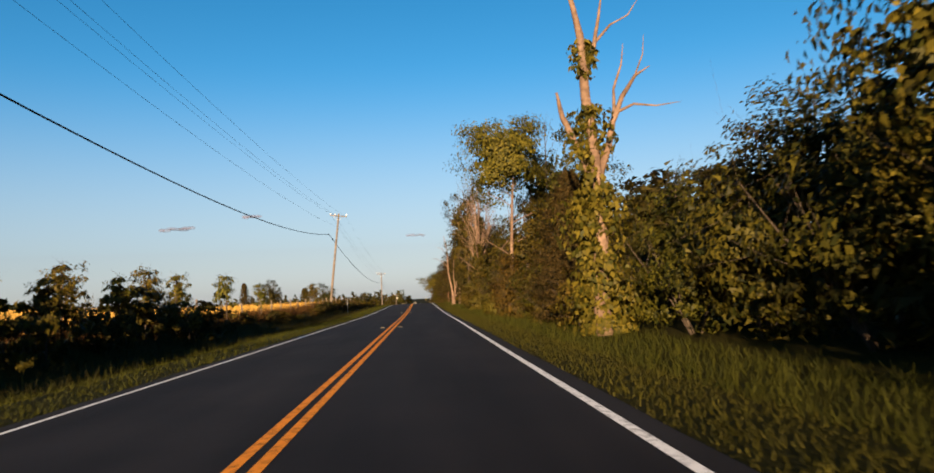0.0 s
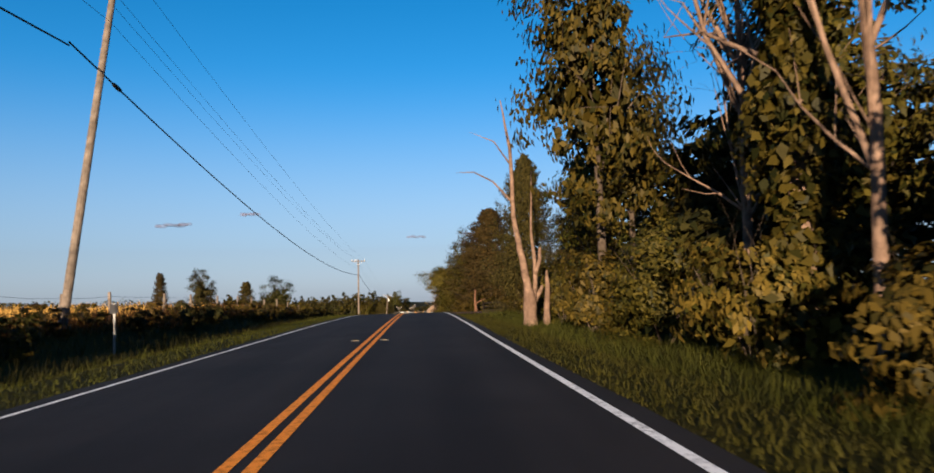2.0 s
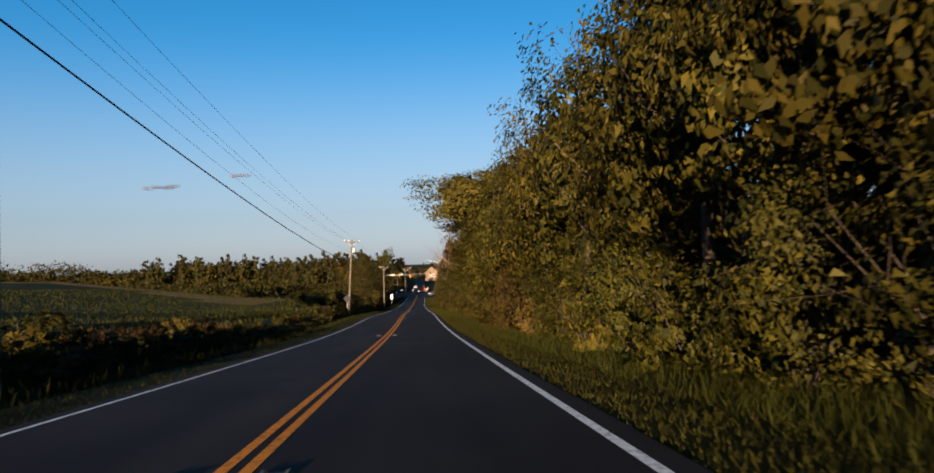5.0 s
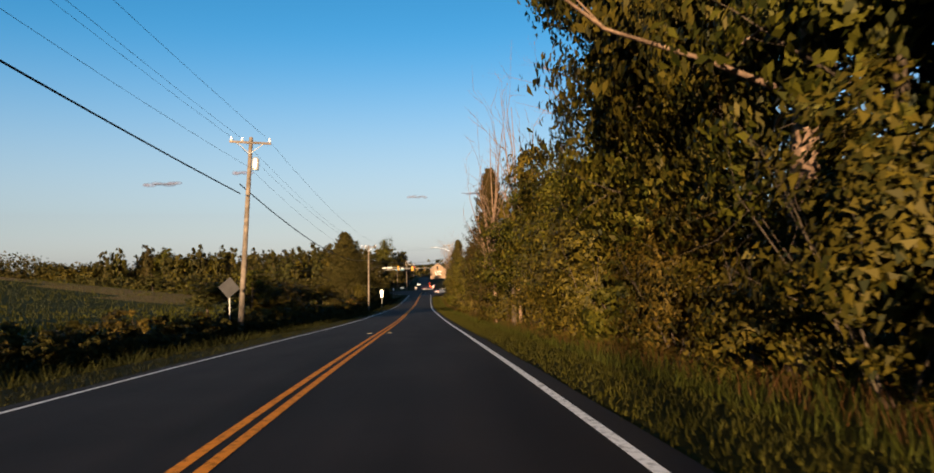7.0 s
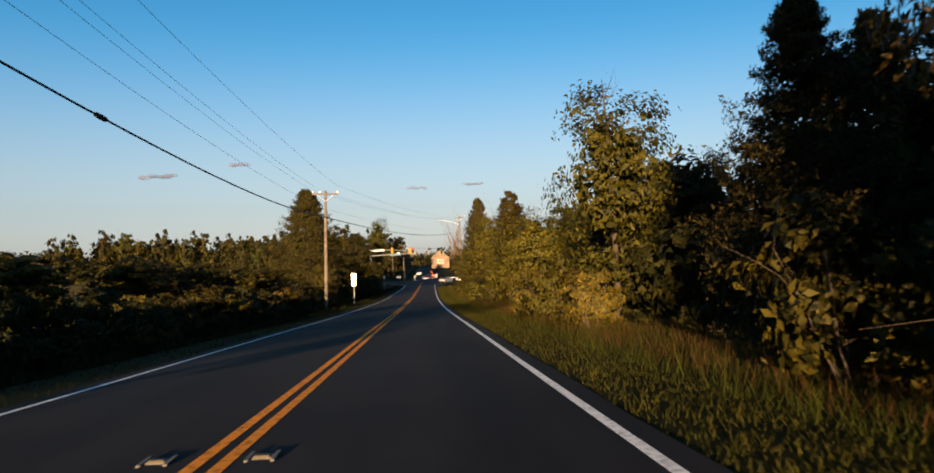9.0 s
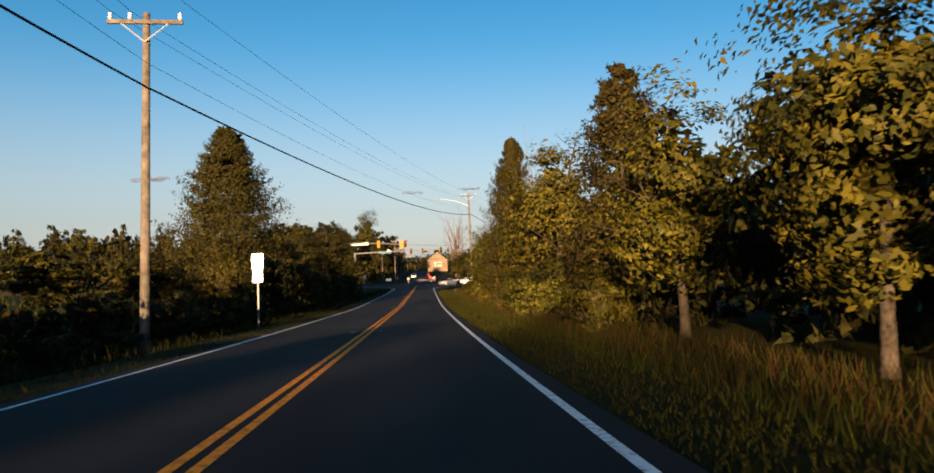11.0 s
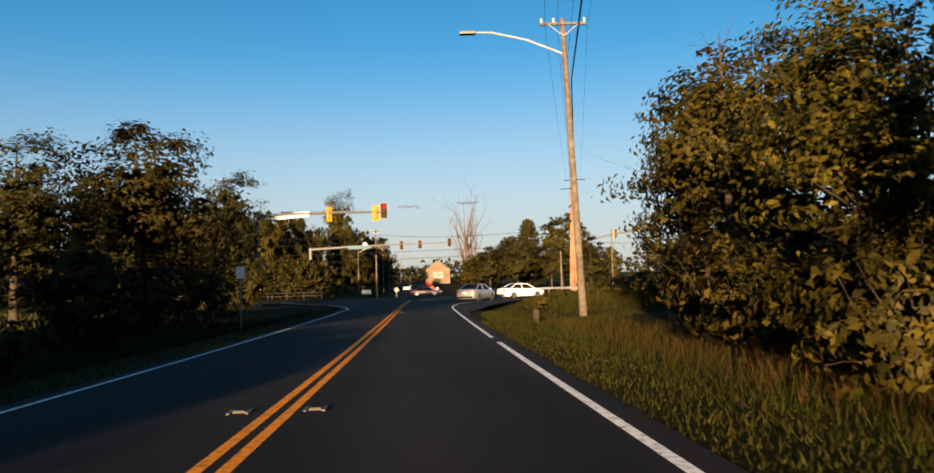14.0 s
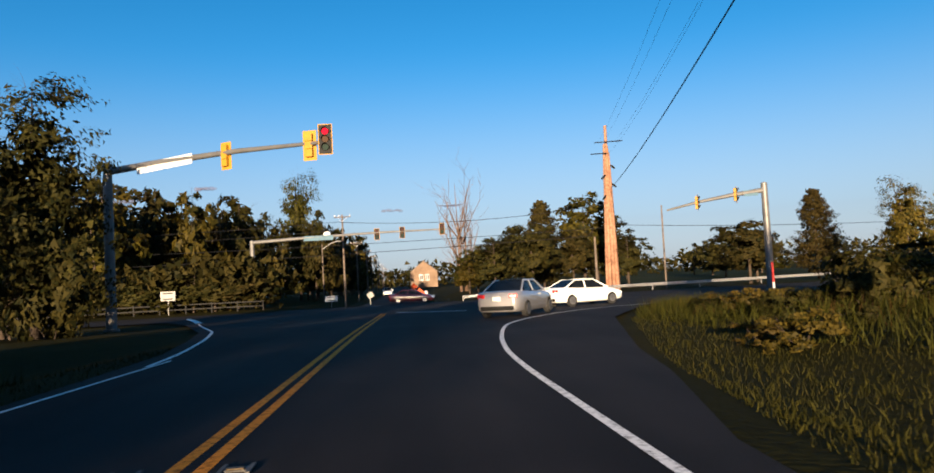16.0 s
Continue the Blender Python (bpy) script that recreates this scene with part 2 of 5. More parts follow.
def ground_z(x, y):
    u = x - xr(y)
    z = zr(y)
    cross = smooth_step(462, 476, y) * (1 - smooth_step(515, 535, y))      # level round the crossing
    if u > 0:
        side = -0.07 - 0.28 * smooth_step(3.6, 6.0, u) + 0.35 * smooth_step(7.0, 11.0, u)
        lot = smooth_step(112, 120, y) * (1 - smooth_step(150, 160, y))
        side = side * (1 - lot) - 0.08 * lot
    else:
        v = -u
        field = 1 - smooth_step(190, 225, y)           # the ripe field lies above the road
        side = -0.07 - 0.5 * smooth_step(4.6, 6.4, v) + (0.75 + 0.25 * field) * smooth_step(7.0, 11.5, v)
        side += (8.5 * smooth_step(90, 420, v) + 10.0 * smooth_step(22, 130, v) * (1 - smooth_step(430, 500, y))) * (1 - field) + field * 4.6 * smooth_step(12, 150, v)
    side = side * (1 - cross) - 0.14 * cross if abs(u) < 60 else side
    far = smooth_step(25, 260, abs(u))
    wide = sum(zr(y + d) for d in (-120, -60, 0, 60, 120)) / 5
    z = z * (1 - far) + wide * far
    lump = noise.noise((x * 0.13, y * 0.13, 0.3)) * 0.12 * smooth_step(4.5, 8, abs(u)) + noise.noise((x * 0.008, y * 0.008, 2.2)) * 2.0 * smooth_step(60, 250, abs(u))
    return z + side + lump * (1 - cross)


def spread(vals):
    return sorted(set(vals))


gx = spread([round(s * v, 2) for v in (0, 3.2, 3.5, 4.2, 5, 5.8, 6.6, 7.4, 8.4, 9.6, 11, 13, 16, 20, 26, 34, 44, 60, 80, 110, 150, 200, 260, 340, 450, 650, 1000, 1800, 3500) for s in (-1, 1)])
gy = spread([-3000, -1500, -700, -300, -150, -80, -40, -20] + [v for v in range(-10, 560, 4)] + [570, 590, 620, 660, 720, 800, 900, 1050, 1300, 1700, 2400, 3500, 4500])
verts = [(u + xr(y), y, ground_z(u + xr(y), y)) for y in gy for u in gx]
nx = len(gx)
faces = [(j * nx + i, j * nx + i + 1, (j + 1) * nx + i + 1, (j + 1) * nx + i) for j in range(len(gy) - 1) for i in range(nx - 1)]
ground = raw("ground", verts, faces, GRASS_SOIL)
for m in (GOLD_FIELD, GREEN_FIELD, BROWN_FIELD):
    ground.data.materials.append(m)
for p in ground.data.polygons:
    c = p.center
    p.use_smooth = True
    if c.x < -11 and -400 < c.y < 196:
        p.material_index = 1
    elif c.x < -11 and c.y < 470:
        p.material_index = 3 if c.x < -44 and c.y > 405 + 14 * math.sin(c.x * 0.045) + 6 * math.sin(c.x * 0.17) and c.x > -300 else 2
    elif c.x < -64 and c.y < 650:
        p.material_index = 3
    elif abs(c.x) > 40:
        p.material_index = 2
tagged(ground, "rolling verges and fields of grass and ripe crop", "ground", kind="structure")


def ribbon(name, left, right, y0, y1, lift, mat, step=3.0, jag=0.0, cols=2, thick=0.0):
    """A strip along the road between two distances from its middle line."""
    ys = [y0 + (y1 - y0) * i / max(1, int((y1 - y0) / step)) for i in range(max(1, int((y1 - y0) / step)) + 1)]
    vs, fs = [], []
    for y in ys:
        for c in range(cols):
            u = left + (right - left) * c / (cols - 1)
            if jag and c in (0, cols - 1):
                u += jag * noise.noise((y * 0.7, u, 1.0))
            vs.append((xr(y) + u, y, zr(y) + lift - 0.008 * abs(u) * (1 if abs(u) < 3.6 else 0)))
        if thick:
            vs.append((xr(y) + right, y, zr(y) + lift - thick))
            vs.append((xr(y) + left, y, zr(y) + lift - thick))
    w = cols + (2 if thick else 0)
    for j in range(len(ys) - 1):
        for c in range(cols - 1):
            fs.append((j * w + c, j * w + c + 1, (j + 1) * w + c + 1, (j + 1) * w + c))
        if thick:
            fs.append((j * w + cols - 1, j * w + cols, (j + 1) * w + cols, (j + 1) * w + cols - 1))
            fs.append((j * w + cols + 1, j * w, (j + 1) * w, (j + 1) * w + cols + 1))
    return raw(name, vs, fs, mat)


tagged(ribbon("road", -3.32, 3.32, -120, 490, 0.0, ASPHALT, jag=0.06, cols=5, thick=0.3), "dark worn two-lane asphalt road", "road", kind="structure")
tagged(ribbon("road", -3.3, 3.3, 522, 900, -0.01, ASPHALT, 8, cols=3, thick=0.3), "dark asphalt road going on past the crossing", "road", kind="structure")
L = 0.004
tagged(ribbon("yellow_line", -0.11, -0.01, -120, 493, L, YELLOW_PAINT), "solid yellow centre line, worn", "road line", "centre lines", "structure")
tagged(ribbon("yellow_line", 0.08, 0.18, -120, 492.6, L, YELLOW_PAINT), "solid yellow centre line, worn", "road line", "centre lines", "structure")
tagged(ribbon("edge_line", 2.955, 3.06, -120, 433.0, L, WHITE_PAINT), "solid white edge line on asphalt", "road line", "edge lines", "structure")
tagged(ribbon("edge_line", -3.05, -2.975, -120, 464, L, WHITE_PAINT), "solid white edge line on asphalt", "road line", "edge lines", "structure")


# ---- trees: trunk and limbs, and a crown of many small leaves in clumps
def leaf_mesh(name, pos, axis, size, wide, rng, mat, face=None, corners=3):
    """One mesh of pointed leaves at pos, each pointing along axis and turned to face (rows of unit vectors)."""
    n = len(pos)
    if face is None:
        face = rng.normal(size=(n, 3))
    axis = unit(axis - face * np.sum(axis * face, 1, keepdims=True) + rng.normal(size=(n, 3)) * 0.15)
    side = np.cross(face, axis)
    side /= np.linalg.norm(side, axis=1, keepdims=True) + 1e-9
    fold = np.cross(axis, side) * (size * 0.12)[:, None]
    s = size[:, None]
    if corners == 4:                 # a pointed oval, bent along its midrib
        v = [pos - axis * s * 0.55, pos - axis * s * 0.08 + side * s * wide * 0.95 + fold, pos + axis * s * 0.62 - fold * 0.6, pos - axis * s * 0.08 - side * s * wide * 0.95 + fold]
    else:
        v = [pos - axis * s * 0.5 + side * s * wide + fold, pos + axis * s * 0.5, pos - axis * s * 0.35 - side * s * wide]
    return loose_faces(name, np.stack(v, 1).reshape(-1, 3), corners, mat)


def loose_faces(name, v, corners, mat):
    """A mesh of separate faces, each of the same number of corners."""
    n = len(v) // corners
    me = bpy.data.meshes.new(name)
    me.vertices.add(corners * n)
    me.vertices.foreach_set("co", v.astype(np.float32).ravel())
    me.loops.add(corners * n)
    me.loops.foreach_set("vertex_index", np.arange(corners * n, dtype=np.int32))
    me.polygons.add(n)
    me.polygons.foreach_set("loop_start", np.arange(0, corners * n, corners, dtype=np.int32))
    me.update(calc_edges=True)
    me.materials.append(mat)
    return me


def unit(a):
    return a / (np.linalg.norm(a, axis=1, keepdims=True) + 1e-9)


def crown_points(rng, h, r, base, clumps, per, clump_r, lobes=9, wide=0.45):
    """Lobes of foliage make up a lumpy crown from height base to h; clumps of leaves sit on the lobes, with gaps between them."""
    mid, half = (base + h) / 2, (h - base) / 2
    lc, lr = [], []
    for i in range(lobes):
        a = i * 2.4 + rng.uniform(-0.4, 0.4)
        t = -0.72 + 1.45 * (i + 0.5) / lobes
        k = math.sqrt(max(0.05, 1 - t * t)) * rng.uniform(0.45, 0.72) * (1.12 - wide * (t + 1) * 0.35)
        lc.append((math.cos(a) * r * k, math.sin(a) * r * k, mid + half * t * 0.82))
        lr.append(rng.uniform(0.36, 0.56) * (1.0 - 0.18 * t))
    lc, lr = np.array(lc), np.array(lr)
    which_l = rng.integers(0, lobes, clumps)
    d = unit(rng.normal(size=(clumps, 3)))
    k = rng.uniform(0.3, 1.0, (clumps, 1)) ** 0.4
    ctr = lc[which_l] + d * k * lr[which_l][:, None] * np.array([r, r, half * 0.72])
    n = clumps * per
    which = np.repeat(np.arange(clumps), per)
    dd = unit(rng.normal(size=(n, 3)))
    rad = rng.uniform(0.05, 1.0, (n, 1)) ** 0.6 * clump_r * rng.uniform(0.55, 1.35, (clumps, 1))[which]
    pos = ctr[which] + dd * rad * np.array([1, 1, 0.6])
    out = unit(pos - np.array([0, 0, mid]))
    pos[:, 2] = np.where(pos[:, 2] < 0.05, rng.uniform(0.02, 0.4, n), pos[:, 2])
    flat = unit(out * np.array([1, 1, 0.6]))
    face = unit(dd * 0.35 + flat * 1.3 + rng.normal(size=(n, 3)) * 0.24 + np.array([0, 0, 0.3]))
    return pos, unit(rng.normal(size=(n, 3)) * 0.7 + out * 0.35 + np.array([0, 0, -0.5])), ctr, face


def inner_leaves(rng, pos, ax, size, ctr, mid, per, leaf, face):
    """Fewer, larger leaves deep inside the crown, so that it is dense and dark within."""
    core = np.repeat(ctr, per, 0)
    core = (core - [0, 0, mid]) * rng.uniform(0.3, 0.66, (len(core), 1)) + [0, 0, mid]
    return np.concatenate([pos, core]), np.concatenate([ax, unit(rng.normal(size=core.shape))]), np.concatenate([size, rng.uniform(0.7, 1.3, len(core)) * leaf]), np.concatenate([face, unit(rng.normal(size=core.shape))])


def limb_tree(bm, rng, h, r0, limbs, reach, fork=2, lean=0.04, n=7):
    """A tapered, slightly bent trunk with limbs that fork."""
    bend = rng.normal(size=2) * lean * h
    pts = [(bend[0] * t * t + 0.04 * h * lean * math.sin(7 * t), bend[1] * t * t, h * t) for t in (0, 0.04, 0.15, 0.35, 0.6, 0.82, 1)]
    tube(bm, pts, [r0 * 1.35, r0 * 1.05, r0 * 0.9, r0 * 0.72, r0 * 0.5, r0 * 0.28, r0 * 0.08], n)
    for i in range(limbs):
        t = 0.3 + 0.66 * (i + rng.uniform(0, 0.8)) / limbs
        a = rng.uniform(0, math.tau)
        b = Vector((bend[0] * t * t, bend[1] * t * t, h * t))
        grow(bm, rng, b, Vector((math.cos(a), math.sin(a), rng.uniform(0.5, 1.3))).normalized(), reach * (1.15 - t * 0.75), r0 * 0.42 * (1.15 - t), fork)


def grow(bm, rng, b, d, length, rad, depth):
    pts, rr = [b], [rad]
    p = b.copy()
    for k in range(3):
        d = (d + Vector(rng.normal(size=3)) * 0.16 + Vector((0, 0, 0.06))).normalized()
        p = p + d * length / 3
        pts.append(p.copy())
        rr.append(rad * (1 - 0.27 * (k + 1)))
    tube(bm, pts, rr, 4, False)
    if depth:
        for k in (1, 2, 3):
            s = (d + Vector(rng.normal(size=3)) * 0.65).normalized()
            grow(bm, rng, pts[k], s, length * rng.uniform(0.4, 0.65), rr[k] * 0.6, depth - 1)


def tree_root(name, label, category, group):
    return tagged(new(name), label, category, group)


def broad_tree(seed, h=12.0, r=3.4, base=2.0, mat=None, clumps=190, per=38, leaf=0.24, name="tree", label="broad-leaved tree in full leaf, lit by low sun", group="roadside trees", high=False):
    rng = np.random.default_rng(seed)
    root = tree_root(name, label, "tree", group)
    bm = bmesh.new()
    limb_tree(bm, rng, h * 0.9, (0.011 if high else 0.016) * h, 4 if name == "tree" and per < 30 else 11, r * 1.05, 2 if high else 1)
    part("trunk", bm, PALE_BARK if high else BARK, root, smooth=True)
    pos, ax, ctr, face = crown_points(rng, h, r, base, clumps, per, 0.062 * h + 0.1)
    size = rng.uniform(0.6, 1.25, len(pos)) * leaf
    pos, ax, size, face = inner_leaves(rng, pos, ax, size, ctr, (base + h) / 2, 5, 0.04 * h, face)
    me = leaf_mesh("crown", pos, ax, size, 0.32, rng, mat or LEAF_OAK, face, 4 if leaf < 0.27 else 3)
    crown = new("crown", me)
    crown.parent = root
    return root


def shrub(seed, h=3.0, r=1.6, mat=None, clumps=80, per=38, leaf=0.18, label="dense roadside shrub with small leaves", group="roadside shrubs", stems=7):
    rng = np.random.default_rng(seed)
    root = tree_root("shrub", label, "shrub", group)
    bm = bmesh.new()
    for i in range(stems):
        a = rng.uniform(0, math.tau)
        grow(bm, rng, Vector((0.15 * math.cos(a), 0.15 * math.sin(a), -0.05)), Vector((math.cos(a) * 0.5, math.sin(a) * 0.5, 1)).normalized(), h * 0.75, 0.03, 1)
    part("branchwork", bm, BARK, root)
    pos, ax, ctr, face = crown_points(rng, h, r, -0.15 * h, clumps, per, 0.13 * h, 8)
    size = rng.uniform(0.5, 1.3, len(pos)) * leaf
    pos, ax, size, face = inner_leaves(rng, pos, ax, size, ctr, 0.42 * h, 3, 0.09 * h, face)
    me = leaf_mesh("foliage", pos, ax, size, 0.3, rng, mat or LEAF_SHRUB, face, 4 if leaf < 0.2 and h < 4 else 3)
    f = new("foliage", me)
    f.parent = root
    return root


def cedar(seed, h=10.0, r=2.6, mat=None, n_br=230, per=64, label="eastern red cedar, dense olive-brown conifer", group="cedars", base=0.03, apex=0.62, needle=1.0, tight=1.0):
    rng = np.random.default_rng(seed)
    root = tree_root("cedar_tree", label, "tree", group)
    bm = bmesh.new()
    tube(bm, [(0, 0, -0.1), (0.03, 0, 0.2 * h), (0, 0.05, 0.6 * h), (0, 0, 0.97 * h)], [0.014 * h, 0.011 * h, 0.008 * h, 0.002 * h], 7)
    P, A, F = [], [], []
    for i in range(n_br):
        t = base + (0.99 - base) * rng.uniform() ** 0.9
        a = rng.uniform(0, math.tau)
        prof = (1 - t) ** apex * (0.8 + 0.2 * min(1, t / 0.15)) + 0.05
        ln = r * prof * rng.uniform(0.72, 1.14)
        d = np.array([math.cos(a), math.sin(a), rng.uniform(0.1, 0.75)])
        start = np.array([0, 0, t * h])
        tip = start + d * ln
        if i % 5 == 0:
            tube(bm, [tuple(start), tuple(start + d * ln * 0.5 + np.array([0, 0, -0.05])), tuple(tip)], [0.035, 0.022, 0.006], 3, False)
        # a flat spray of needles along the bough, wide in its middle, with ragged side twigs
        k = rng.uniform(0.15, 1.05, per) ** 0.7
        across = np.array([-d[1], d[0], 0])
        wing = ln * 0.27 * np.sin(np.clip(k, 0, 1) * 2.7 + 0.25) + 0.08
        twig = np.round(rng.uniform(-2.5, 2.5, per)) / 2.5
        off = twig * wing + rng.normal(size=per) * 0.05 * ln
        sag = np.array([0, 0, -1]) * (0.12 * ln * (k[:, None] ** 2 - 0.9 * k[:, None] ** 4))
        pp = start + d * ln * (k + 0.18 * np.abs(twig) * (1 - k))[:, None] + across * off[:, None] + sag + rng.normal(size=(per, 3)) * np.array([0.05, 0.05, 0.10]) * (0.4 + ln * tight * 0.5)
        P.append(pp)
        A.append(unit(d * 0.7 + across * (np.sign(off) * 0.5)[:, None] + rng.normal(size=(per, 3)) * 0.4 + np.array([0, 0, 0.3])))
        F.append(unit(d * np.array([1.1, 1.1, 0.3]) + rng.normal(size=(per, 3)) * 0.4 + np.array([0, 0, 0.35])))
    core = np.array([p[rng.integers(0, per, 7)] for p in P]).reshape(-1, 3) * np.array([0.62, 0.62, 1])
    P, A, F = np.concatenate(P), np.concatenate(A), np.concatenate(F)
    size = rng.uniform(0.6, 1.3, len(P)) * 0.021 * (h + 2) * needle
    F = np.concatenate([F, unit(rng.normal(size=core.shape))])
    P, A, size = np.concatenate([P, core]), np.concatenate([A, unit(rng.normal(size=core.shape))]), np.concatenate([size, rng.uniform(0.022, 0.04, len(core)) * h])
    part("trunk", bm, BARK, root, smooth=True)
    me = leaf_mesh("crown", P, A, size, 0.2, rng, mat or LEAF_CEDAR, F)
    c = new("crown", me)
    c.parent = root
    return root


def dead_tree(seed, h=12.0, r0=0.2, limbs=14, reach=3.6, vine=0.0, label="dead leafless tree with pale bare limbs", fork=3):
    rng = np.random.default_rng(seed)
    root = tree_root("dead_tree", label, "tree", "dead trees")
    bm = bmesh.new()
    limb_tree(bm, rng, h, r0, limbs, reach, fork, 0.02)
    part("trunk", bm, PALE_BARK, root, smooth=True)
    if vine:
        n = int(7500 * vine)
        z = rng.uniform(0, 1, n) ** 1.1 * h * vine
        a = rng.uniform(0, math.tau, n)
        rad = (0.35 + 1.2 * (1 - z / (h * vine)) * np.abs(np.sin(z * 0.9 + 1))) * rng.uniform(0.4, 1.1, n)
        pos = np.stack([np.cos(a) * rad, np.sin(a) * rad, z], 1)
        me = leaf_mesh("vine", pos, unit(pos * np.array([1, 1, 0]) + rng.normal(size=(n, 3)) * 0.6 + np.array([0, 0, -0.6])), rng.uniform(0.12, 0.3, n), 0.4, rng, LEAF_OAK, unit(pos * np.array([1, 1, 0]) + rng.normal(size=(n, 3)) * 0.5), 4)
        v = new("vine", me)
        v.parent = root
        v["label"] = "green climbing vine"
    return root


def fan_tree(seed, h=12.0, r0=0.12, limbs=7):
    """A dead tree that forks low into a fan of thin rising limbs."""
    rng = np.random.default_rng(seed)
    root = tree_root("dead_tree", "dead leafless tree with a fan of thin bare limbs", "tree", "dead trees")
    bm = bmesh.new()
    tube(bm, [(0, 0, 0), (0.05, 0, 0.1 * h), (0.0, 0.06, 0.28 * h), (0.1, 0, 0.5 * h), (0.05, 0.1, 0.75 * h), (0.2, 0.1, h)], [r0 * 1.3, r0, r0 * 0.85, r0 * 0.55, r0 * 0.3, 0.015], 7)
    part("trunk", bm, PALE_BARK, root, smooth=True)

    def rise(bm, b, d, length, rad, depth):
        pts, rr, p = [b], [rad], b.copy()
        for k in range(3):
            d = (d + Vector(rng.normal(size=3)) * 0.1 + Vector((0, 0, 0.12))).normalized()
            p = p + d * length / 3
            pts.append(p.copy())
            rr.append(rad * (1 - 0.25 * (k + 1)))
        tube(bm, pts, rr, 4, False)
        if depth:
            for k in (0, 1, 2, 3):
                rise(bm, pts[k], (d + Vector(rng.normal(size=3)) * 0.42).normalized(), length * rng.uniform(0.35, 0.6), max(0.014, rr[k] * 0.6), depth - 1)
    for i in range(limbs):
        a = i * 2.4 + rng.uniform(-0.5, 0.5)
        s = rng.uniform(0.2, 0.42)
        bm = bmesh.new()
        rise(bm, Vector((0, 0, h * rng.uniform(0.2, 0.55))), Vector((math.cos(a) * s, math.sin(a) * s, 1)).normalized(), h * rng.uniform(0.38, 0.52), r0 * 0.6, 2)
        part("limb", bm, PALE_BARK, root, smooth=True)
    return root


KINDS = {
    "oak": [broad_tree(s, 12, 3.4, 0.9, m, 165, 37, 0.22) for s, m in ((1, LEAF_OAK), (2, LEAF_OAK), (3, LEAF_LIGHT), (4, LEAF_OAK))],
    # broad trees whose leaf colour carries the shade on them
    "dok": [broad_tree(s, 12, 3.5, 0.4, LEAF_SHADED, 190, 44, 0.27, label="dense tree beside the road, leaves coloured as in shade") for s in (6, 7)],
    "shr": [shrub(s, 3.0, 1.7, m) for s, m in ((11, LEAF_SHRUB), (12, LEAF_LIGHT), (13, LEAF_SHRUB), (14, LEAF_OAK))],
    # undergrowth and brush: the dark of shaded gaps is in the leaf colour
    "und": [shrub(s, 4.0, 2.4, m, 60, 27, 0.36, "dense undergrowth bush, leaves coloured as in shade", stems=3) for s, m in ((19, LEAF_SHADED), (20, LEAF_SHADED))],
    "low": [shrub(s, 2.0, 1.6, m, 44, 30, 0.22, "low brush along the ditch", stems=3) for s, m in ((17, LEAF_SHADED), (18, LEAF_SHRUB))],
    "bsh": [shrub(s, 5.0, 2.3, m, 135, 44, 0.18, "tall dense bush, leafy to the ground") for s, m in ((15, LEAF_SHRUB), (16, LEAF_OAK))],
    "ced": [cedar(s, 10, 2.7) for s in (21, 22, 23)],
    "wid": [cedar(s, 11.4, 4.2, None, 400, 115, "broad old red cedar, dense dark needles down to the ground", base=0.0, needle=0.68, apex=0.78, tight=0.55) for s in (24, 25)],
    "tal": [broad_tree(5, 20, 4.6, 10.5, LEAF_LIGHT, 170, 60, 0.26, label="tall roadside tree with a high spreading crown", high=True)],
    "bro": [cedar(31, 6, 1.6, LEAF_BROWN, 90, 34, "dying cedar with rust-brown needles", "dying cedars")],
    "ded": [fan_tree(41), fan_tree(42, 12, 0.1, 6)],
    "vin": [dead_tree(43, 13, 0.27, 15, 4.4, 0.75, "dead tree wrapped in green vine, bare crown"), dead_tree(44, 12, 0.2, 9, 3.6, 0.55, "dead tree wrapped in green vine, bare crown")],
    # distant and second-row trees: shade is put into some of the leaf colours
    "far": [broad_tree(s, 12, 4.5, 0.3, m, 60, 20, 0.9, "tree", "distant broad-leaved tree in a wood", "distant trees") for s, m in ((61, LEAF_SHADED), (62, LEAF_OAK), (63, LEAF_SHADED))],
    "mid": [broad_tree(s, 12, 3.4, 0.8, m, 90, 36, 0.62, "tree", "broad-leaved tree standing in the second row", "roadside trees") for s, m in ((71, LEAF_OAK), (72, LEAF_SHADED))],
    "sap": [broad_tree(51, 4.0, 1.3, 0.5, LEAF_LIGHT, 46, 26, 0.17, "sapling", "thin young sapling with sparse leaves", "saplings")],
}
REF = {"oak": (12, 3.4), "dok": (12, 3.5), "shr": (3.0, 1.7), "bsh": (5.0, 2.3), "low": (2.0, 1.6), "und": (4.0, 2.4), "ced": (10, 2.7), "wid": (11.4, 4.2), "tal": (20, 4.6), "bro": (6, 1.6), "ded": (12, 3), "vin": (13, 3), "sap": (4, 1.3), "far": (12, 4.5), "mid": (12, 3.4)}
USED = {}


def plant(kind, y, u, h, r=None, turn=None, pick=None, lift=0.0):
    rng = random.Random(int(y * 37 + u * 101))
    if kind == "shr" and h > 3.3:
        kind = "bsh"
    forms = KINDS[kind]
    src = forms[pick if pick is not None else rng.randrange(len(forms))]
    h0, r0 = REF[kind]
    r = r or r0 * h / h0
    x = xr(y) + u
    m = pose(x, y, ground_z(x, y) - 0.05 + lift, 0, 0, turn if turn is not None else rng.uniform(0, 360)) @ Matrix.Diagonal((r / r0, r / r0, h / h0, 1))
    if src not in USED:
        USED[src] = True
        src.matrix_basis = m
        return src
    ob = copy_thing(src, m)
    ob.matrix_basis = m
